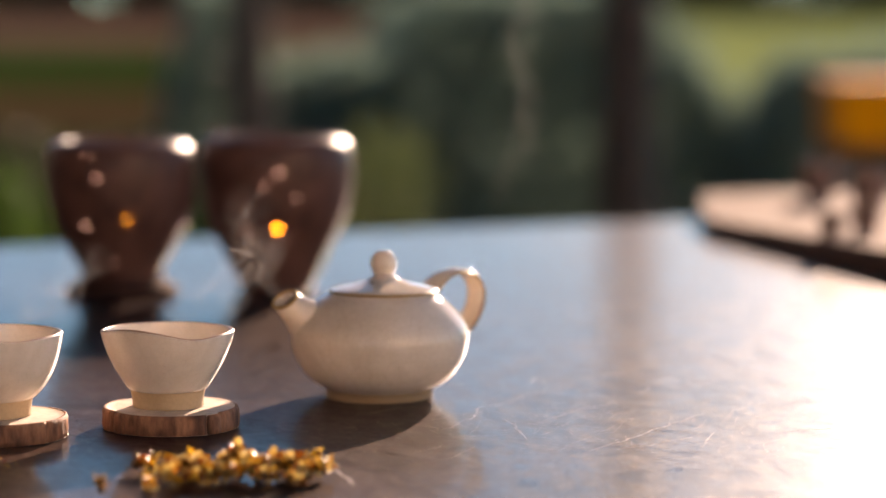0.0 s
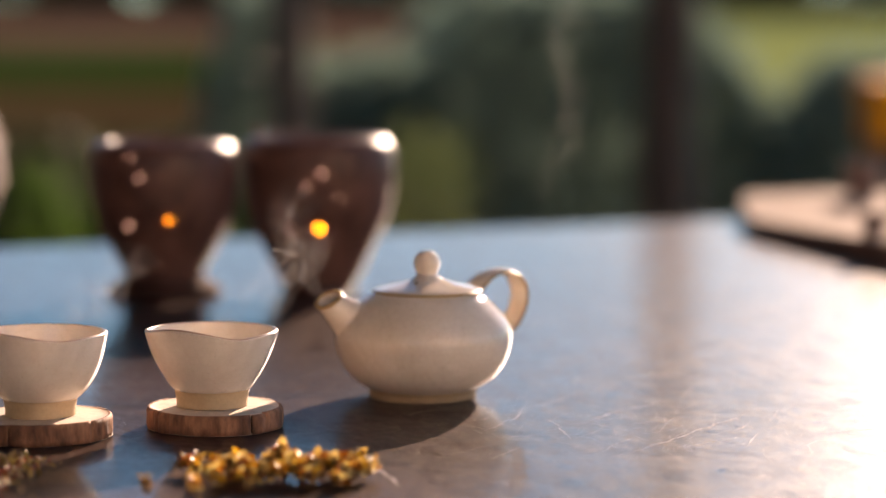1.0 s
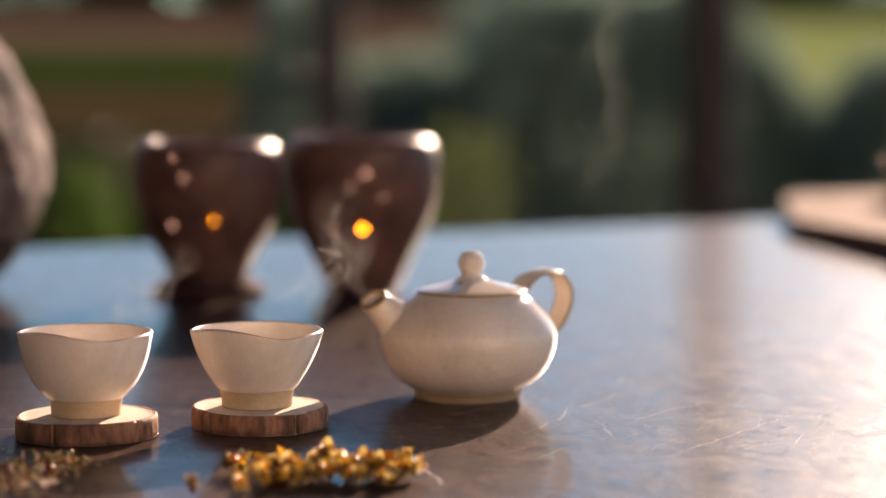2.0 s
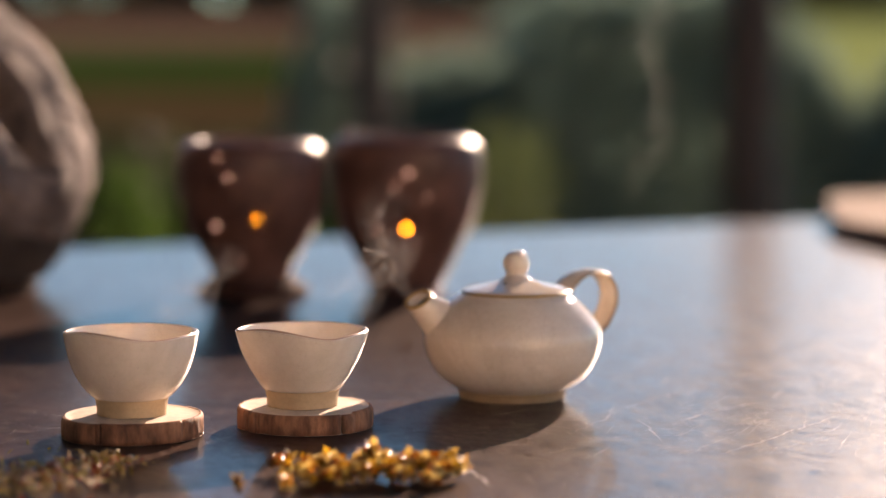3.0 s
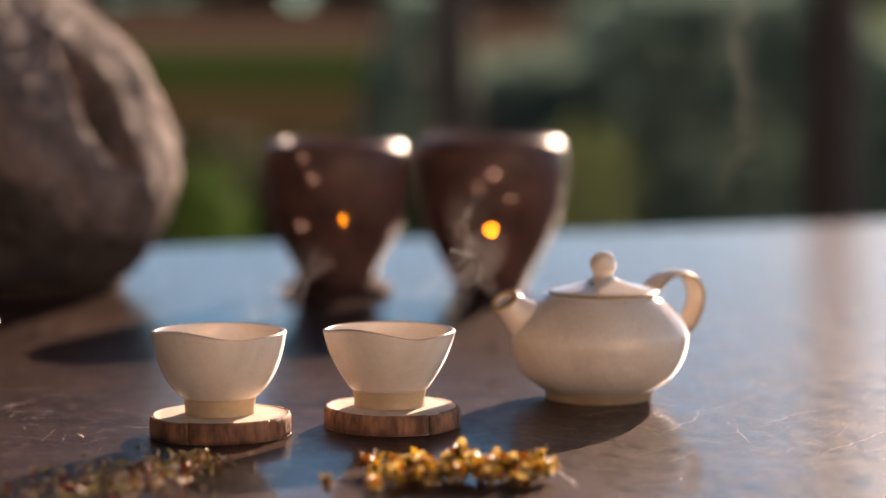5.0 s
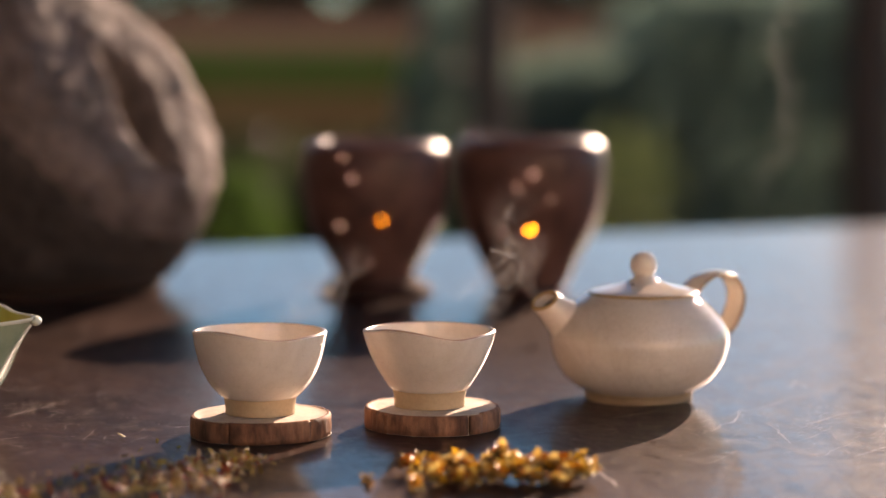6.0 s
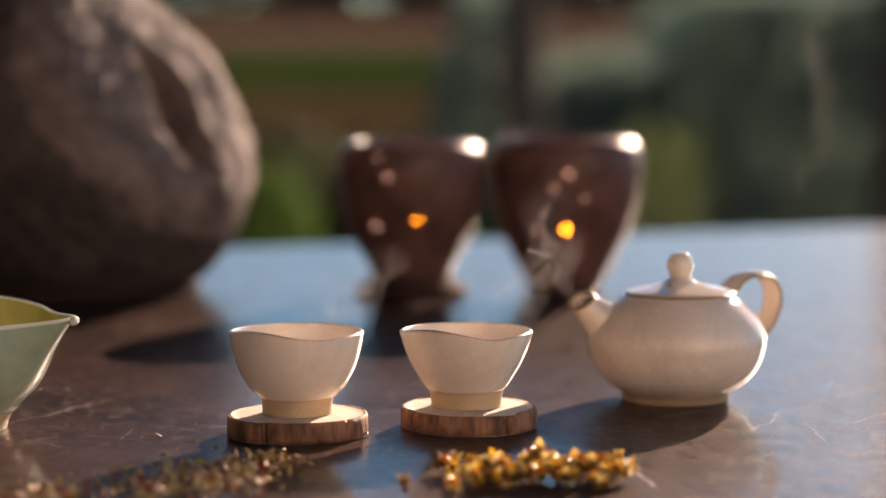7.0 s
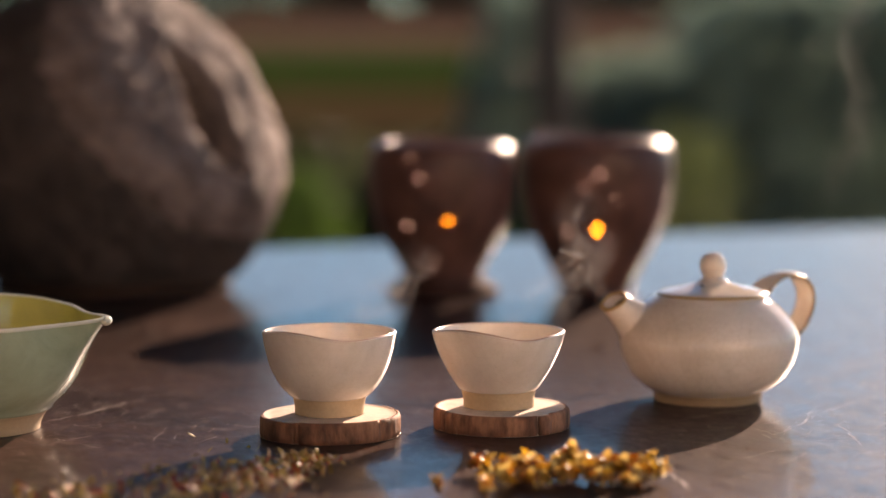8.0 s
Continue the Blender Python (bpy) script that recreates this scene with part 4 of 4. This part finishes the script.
# ---- garden ----
def leaf_cloud(seed, lobes, count, size):
    """Many small folded leaves scattered in overlapping lobes (x, y, z, rx, ry, rz)."""
    r_ = np.random.default_rng(seed)
    verts, faces = [], []
    vol = np.array([l[3] * l[4] * l[5] for l in lobes]) ** 0.7
    pick = r_.choice(len(lobes), count, p=vol / vol.sum())
    for i in range(count):
        lx, ly, lz, rx, ry, rz = lobes[pick[i]]
        d = r_.normal(size=3)
        d /= np.linalg.norm(d)
        rad = r_.uniform(0.45, 1.08) ** 0.5
        c = Vector((lx + d[0] * rx * rad, ly + d[1] * ry * rad, max(0.03, lz + d[2] * rz * rad)))
        R = Euler(tuple(r_.uniform(-1.3, 1.3, 2)) + (r_.uniform(0, 6.28),)).to_matrix()
        l, w = size * r_.uniform(0.6, 1.4), size * r_.uniform(0.25, 0.5)
        b = len(verts)
        for q in ((-l, 0, 0), (0, w, 0.25 * w), (l, 0, -0.2 * l), (0, -w, 0.25 * w)):
            verts.append(c + R @ Vector(q))
        faces += [[b, b + 1, b + 2], [b, b + 2, b + 3]]
    return verts, faces


def shrub(x, y, w, h, mat_, count, size, seed, label, low=0.12, group="garden shrubs"):
    s = thing("shrub", (x, y, 0), label, "shrub", group)
    r_ = random.Random(seed)
    lobes = []
    for _ in range(9):
        a = r_.uniform(0, 6.28)
        k = r_.uniform(0, 0.62)
        lz = r_.uniform(low + 0.3 * (h - low), h * 0.8)
        lobes.append((math.cos(a) * w * k, math.sin(a) * w * k * 0.8, lz, w * r_.uniform(0.28, 0.5), w * r_.uniform(0.28, 0.45), (h - lz) * r_.uniform(0.75, 1.0) + 0.05))
    for k in range(4):
        lx, ly, lz = lobes[k][:3]
        v, f = tube([(0.02 * k, 0, -0.02), (lx * 0.4, ly * 0.4, lz * 0.45), (lx, ly, lz)], [0.022, 0.015, 0.005], 8)
        mesh_object("stem", v, f, TRUNK, s)
    v, f = leaf_cloud(seed, lobes, count, size)
    mesh_object("crown", v, f, mat_, s, smooth=False)
    return s


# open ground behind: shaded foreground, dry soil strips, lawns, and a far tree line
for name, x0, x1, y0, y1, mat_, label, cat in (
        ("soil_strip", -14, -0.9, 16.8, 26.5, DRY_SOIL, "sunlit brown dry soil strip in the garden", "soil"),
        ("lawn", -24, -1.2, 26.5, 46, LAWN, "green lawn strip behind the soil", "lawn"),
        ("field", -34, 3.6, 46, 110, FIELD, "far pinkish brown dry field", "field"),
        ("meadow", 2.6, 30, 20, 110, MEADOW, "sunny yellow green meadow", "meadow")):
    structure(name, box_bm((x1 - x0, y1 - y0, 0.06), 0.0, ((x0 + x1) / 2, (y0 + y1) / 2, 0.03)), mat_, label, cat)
for k in range(30):
    x_ = -36 + 2.5 * k
    shrub(x_, 118 + 3 * math.sin(k * 1.7), 3.6, 6.0 + 0.8 * math.sin(k * 3.1), LEAF_FAR, 1800, 0.40, 100 + k, "far dark green tree in a row", low=-2.6, group="far trees")
# a hedge in shade close to the terrace; its height along x
ROW_X = (-1.8, -0.55, -0.40, -0.22, -0.10, 0.30, 0.40, 1.10, 1.22, 1.36, 1.54, 1.72, 2.6)
ROW_H = (0.38, 0.40, 1.00, 1.02, 0.74, 0.76, 1.02, 1.03, 0.97, 0.80, 0.58, 0.76, 0.82)


def hedge(y, depth, x0, x1, row_x, row_h, count, size, seed, label, leaf):
    """A clipped uneven row of shrubs grown into one: stems and a deep bank of leaves."""
    s = thing("hedge", ((x0 + x1) / 2, y, 0), label, "hedge", "hedges in shade")
    r_ = np.random.default_rng(seed)
    mid = (x0 + x1) / 2
    n_stem = int((x1 - x0) / 0.16)
    for k in range(n_stem):
        x_ = x0 + (k + 0.5) * (x1 - x0) / n_stem
        h_ = float(np.interp(x_, row_x, row_h)) * 0.8
        v, f = tube([(x_ - mid, 0, -0.02), (x_ - mid + 0.03 * math.sin(k), 0.02, h_ * 0.5), (x_ - mid + 0.05 * math.sin(k * 2.3), -0.02, h_)], [0.02, 0.014, 0.005], 8)
        mesh_object("stem", v, f, TRUNK, s)
    verts, faces = [], []
    for _ in range(count):
        x_ = r_.uniform(x0, x1)
        top = float(np.interp(x_, row_x, row_h)) + 0.05 * noise.noise(Vector((x_ * 4, seed, 0)))
        c = Vector((x_ - mid, r_.uniform(-depth, depth), max(0.02, top * r_.random() ** 0.8 + r_.normal() * 0.03)))
        R = Euler(tuple(r_.uniform(-1.3, 1.3, 2)) + (r_.uniform(0, 6.28),)).to_matrix()
        l, w = size * r_.uniform(0.6, 1.4), size * r_.uniform(0.28, 0.55)
        b0 = len(verts)
        for q in ((-l, 0, 0), (0, w, 0.25 * w), (l, 0, -0.2 * l), (0, -w, 0.25 * w)):
            verts.append(c + R @ Vector(q))
        faces += [[b0, b0 + 1, b0 + 2], [b0, b0 + 2, b0 + 3]]
    mesh_object("crown", verts, faces, leaf, s, smooth=False)
    return s


hedge(9.0, 0.18, -0.52, 2.7, ROW_X, ROW_H, 22000, 0.034, 21, "long deep green uneven garden hedge in shade", LEAF_DARK)
hedge(9.0, 0.18, -1.9, -0.53, ROW_X, ROW_H, 6000, 0.034, 22, "low green garden hedge beside the tall one", LEAF_MID)


def garden_post(x, y, w, h):
    p = thing("garden_post", (x, y, 0), "dark weathered wooden fence post", "post", "garden posts")
    part("post", box_bm((w, w, h), 0.01, (0, 0, h / 2 - 0.02)), GREY_POST, p)
    part("cap", box_bm((w * 1.15, w * 1.15, 0.03), 0.008, (0, 0, h - 0.005)), GREY_POST, p)
    return p




def tree(x, y):
    """A slim tree: straight dark trunk, spreading limbs and a wide, gappy crown high above the table."""
    t = thing("tree", (x, y, 0), "slim garden tree with a dark straight trunk", "tree")
    trunk = [(0, 0, -0.03), (0.01, 0, 0.25), (-0.005, 0.01, 0.6), (0.0, 0, 1.2), (0.02, 0.02, 2.2), (0.0, 0.03, 3.4)]
    v, f = tube(trunk, [0.105, 0.082, 0.074, 0.070, 0.055, 0.02], 20)
    v = [q * 1.0 + Vector((q.x, q.y, 0)) * 0.10 * noise.noise(q * 9) for q in v]
    mesh_object("trunk", v, f, TRUNK, t)
    r_ = random.Random(77)
    lobes = []
    for k in range(46):
        lx = -0.72 + 1.45 * ((k * 0.618) % 1.0) + r_.uniform(-0.05, 0.05)
        lz = r_.uniform(2.95, 3.9)
        lobes.append((lx, r_.uniform(-0.35, 0.45), lz, r_.uniform(0.16, 0.24), r_.uniform(0.16, 0.24), r_.uniform(0.11, 0.16)))
    for k in range(0, 46, 5):
        lx, ly, lz = lobes[k][:3]
        v, f = tube([(0, 0.01, 2.40), (lx * 0.45, ly * 0.45, 2.80), (lx, ly, lz)], [0.030, 0.018, 0.005], 8)
        mesh_object("limb", v, f, TRUNK, t)
    v, f = leaf_cloud(78, lobes, 8500, 0.036)
    mesh_object("crown", v, f, LEAF_DARK, t, smooth=False)
    return t


tree(0.835, 6.5)
garden_post(-0.150, 6.9, 0.115, 1.05)


for k in range(18):
    x_ = -2.0 + 0.27 * k
    tall = 0.97 if 0.4 < x_ < 1.2 else 0.5 if 1.2 < x_ < 1.85 else 0.66 if x_ > -0.35 else 0.34
    shrub(x_, 10.3 + 0.2 * math.sin(k * 1.3), 0.32, tall + 0.06 * math.sin(k * 2.7), LEAF_DARK if x_ > -0.4 else LEAF_MID, 2200, 0.045, 400 + k, "deep green leafy shrub in the second row", low=0.05, group="shrubs in shade")
shrub(0.235, 6.6, 0.15, 0.64, LEAF_OLIVE, 420, 0.026, 301, "small sunlit olive green shrub", low=0.05)
shrub(0.10, 6.9, 0.13, 0.50, LEAF_MID, 600, 0.026, 302, "small green shrub beside an olive one", low=0.05)
shrub(-0.80, 6.7, 0.12, 0.50, LEAF_FRESH, 600, 0.026, 303, "small bright green shrub near the terrace", low=0.05)
shrub(-0.29, 6.7, 0.12, 0.44, LEAF_FRESH, 500, 0.026, 304, "small green shrub near the terrace", low=0.05)


def side_table(x, y):
    t = thing("side_table", (x, y, 0.04), "dark stained small wooden side table", "side table")
    part("tabletop", box_bm((0.36, 0.26, 0.03), 0.005, (0, 0, 0.645)), POST_WOOD, t)
    for sx in (-1, 1):
        for sy in (-1, 1):
            part("leg", box_bm((0.022, 0.022, 0.63), 0.003, (sx * 0.15, sy * 0.10, 0.315)), POST_WOOD, t)
    part("shelf", box_bm((0.30, 0.20, 0.02), 0.004, (0, 0, 0.2)), POST_WOOD, t)
    return t


def wooden_box(x, y, z):
    b = thing("wooden_box", (x, y, z), "orange varnished wooden box on the side table", "box")
    part("body", box_bm((0.34, 0.22, 0.088), 0.006, (0, 0, 0.044)), ORANGE_WOOD, b)
    part("lid", box_bm((0.355, 0.235, 0.038), 0.010, (0, 0, 0.1078)), ORANGE_WOOD, b)
    return b


side_table(1.22, 5.0)
wooden_box(1.20, 4.96, 0.701)


# ---- steam ----
def steam_wisp(points, widths, strength, seed, label):
    """A curling veil of steam: a thin folded ribbon whose density fades to its edges and ends."""
    line = []
    p = [points[0]] + list(points) + [points[-1]]
    for i in range(1, len(p) - 2):
        a, b, c, d = (Vector(q) for q in p[i - 1:i + 3])
        for k in range(10):
            t = k / 10
            line.append(0.5 * (2 * b + (c - a) * t + (2 * a - 5 * b + 4 * c - d) * t ** 2 + (3 * b - a - 3 * c + d) * t ** 3))
    n, across = len(line), 9
    verts, faces, dens = [], [], []
    for i, q in enumerate(line):
        t = i / (n - 1)
        w = float(np.interp(t * (len(widths) - 1), range(len(widths)), widths))
        ahead = (line[min(i + 1, n - 1)] - line[max(i - 1, 0)]).normalized()
        side = Vector((ahead.z, 0, -ahead.x)).normalized()
        for j in range(across):
            u = j / (across - 1) * 2 - 1
            fold = Vector((0, 1, 0)) * 0.25 * w * math.sin(2.5 * u + 5 * t + seed)
            ripple = 0.6 * w * noise.noise(Vector((u * 1.1, t * 5, seed)))
            verts.append(q + side * (u * w + ripple) + fold)
            dens.append(strength * (1 - u * u) ** 1.5 * math.sin(math.pi * min(1, 0.06 + 0.94 * t)) ** 0.8 * (0.4 + 0.6 * abs(noise.noise(Vector((u * 2, t * 4, seed + 9))) * 1.8)))
        if i:
            b0, a0 = i * across, (i - 1) * across
            faces += [[a0 + j, a0 + j + 1, b0 + j + 1, b0 + j] for j in range(across - 1)]
    ob = mesh_object("steam_wisp", verts, faces, STEAM)
    layer = ob.data.color_attributes.new("steam_amount", "FLOAT_COLOR", "POINT")
    for k, d in enumerate(dens):
        layer.data[k].color = (d, d, d, 1)
    return tagged(ob, label, "steam", "steam over the tea", kind="stuff")


steam_wisp([(-0.066, 1.40, 0.806), (-0.052, 1.41, 0.818), (-0.034, 1.42, 0.826), (-0.020, 1.43, 0.842), (-0.024, 1.43, 0.862), (-0.012, 1.44, 0.880)],
           [0.010, 0.014, 0.018, 0.018, 0.016, 0.014], 0.20, 1.0, "thin white steam curling up from a tea cup")
steam_wisp([(-0.156, 1.37, 0.806), (-0.146, 1.38, 0.814), (-0.128, 1.40, 0.822), (-0.116, 1.41, 0.838), (-0.112, 1.42, 0.852)],
           [0.010, 0.013, 0.015, 0.014, 0.012], 0.18, 2.3, "faint white steam rising from a tea cup")
steam_wisp([(-0.008, 1.487, 0.812), (-0.016, 1.49, 0.824), (-0.012, 1.49, 0.838), (-0.004, 1.50, 0.852)],
           [0.004, 0.008, 0.011, 0.012], 0.10, 4.1, "thin white steam from the teapot spout")
steam_wisp([(0.128, 1.58, 0.86), (0.140, 1.58, 0.89), (0.146, 1.58, 0.92), (0.138, 1.58, 0.95), (0.144, 1.58, 0.985), (0.136, 1.58, 1.02)],
           [0.006, 0.012, 0.012, 0.010, 0.015, 0.014], 0.05, 6.2, "faint drifting steam above the teapot")
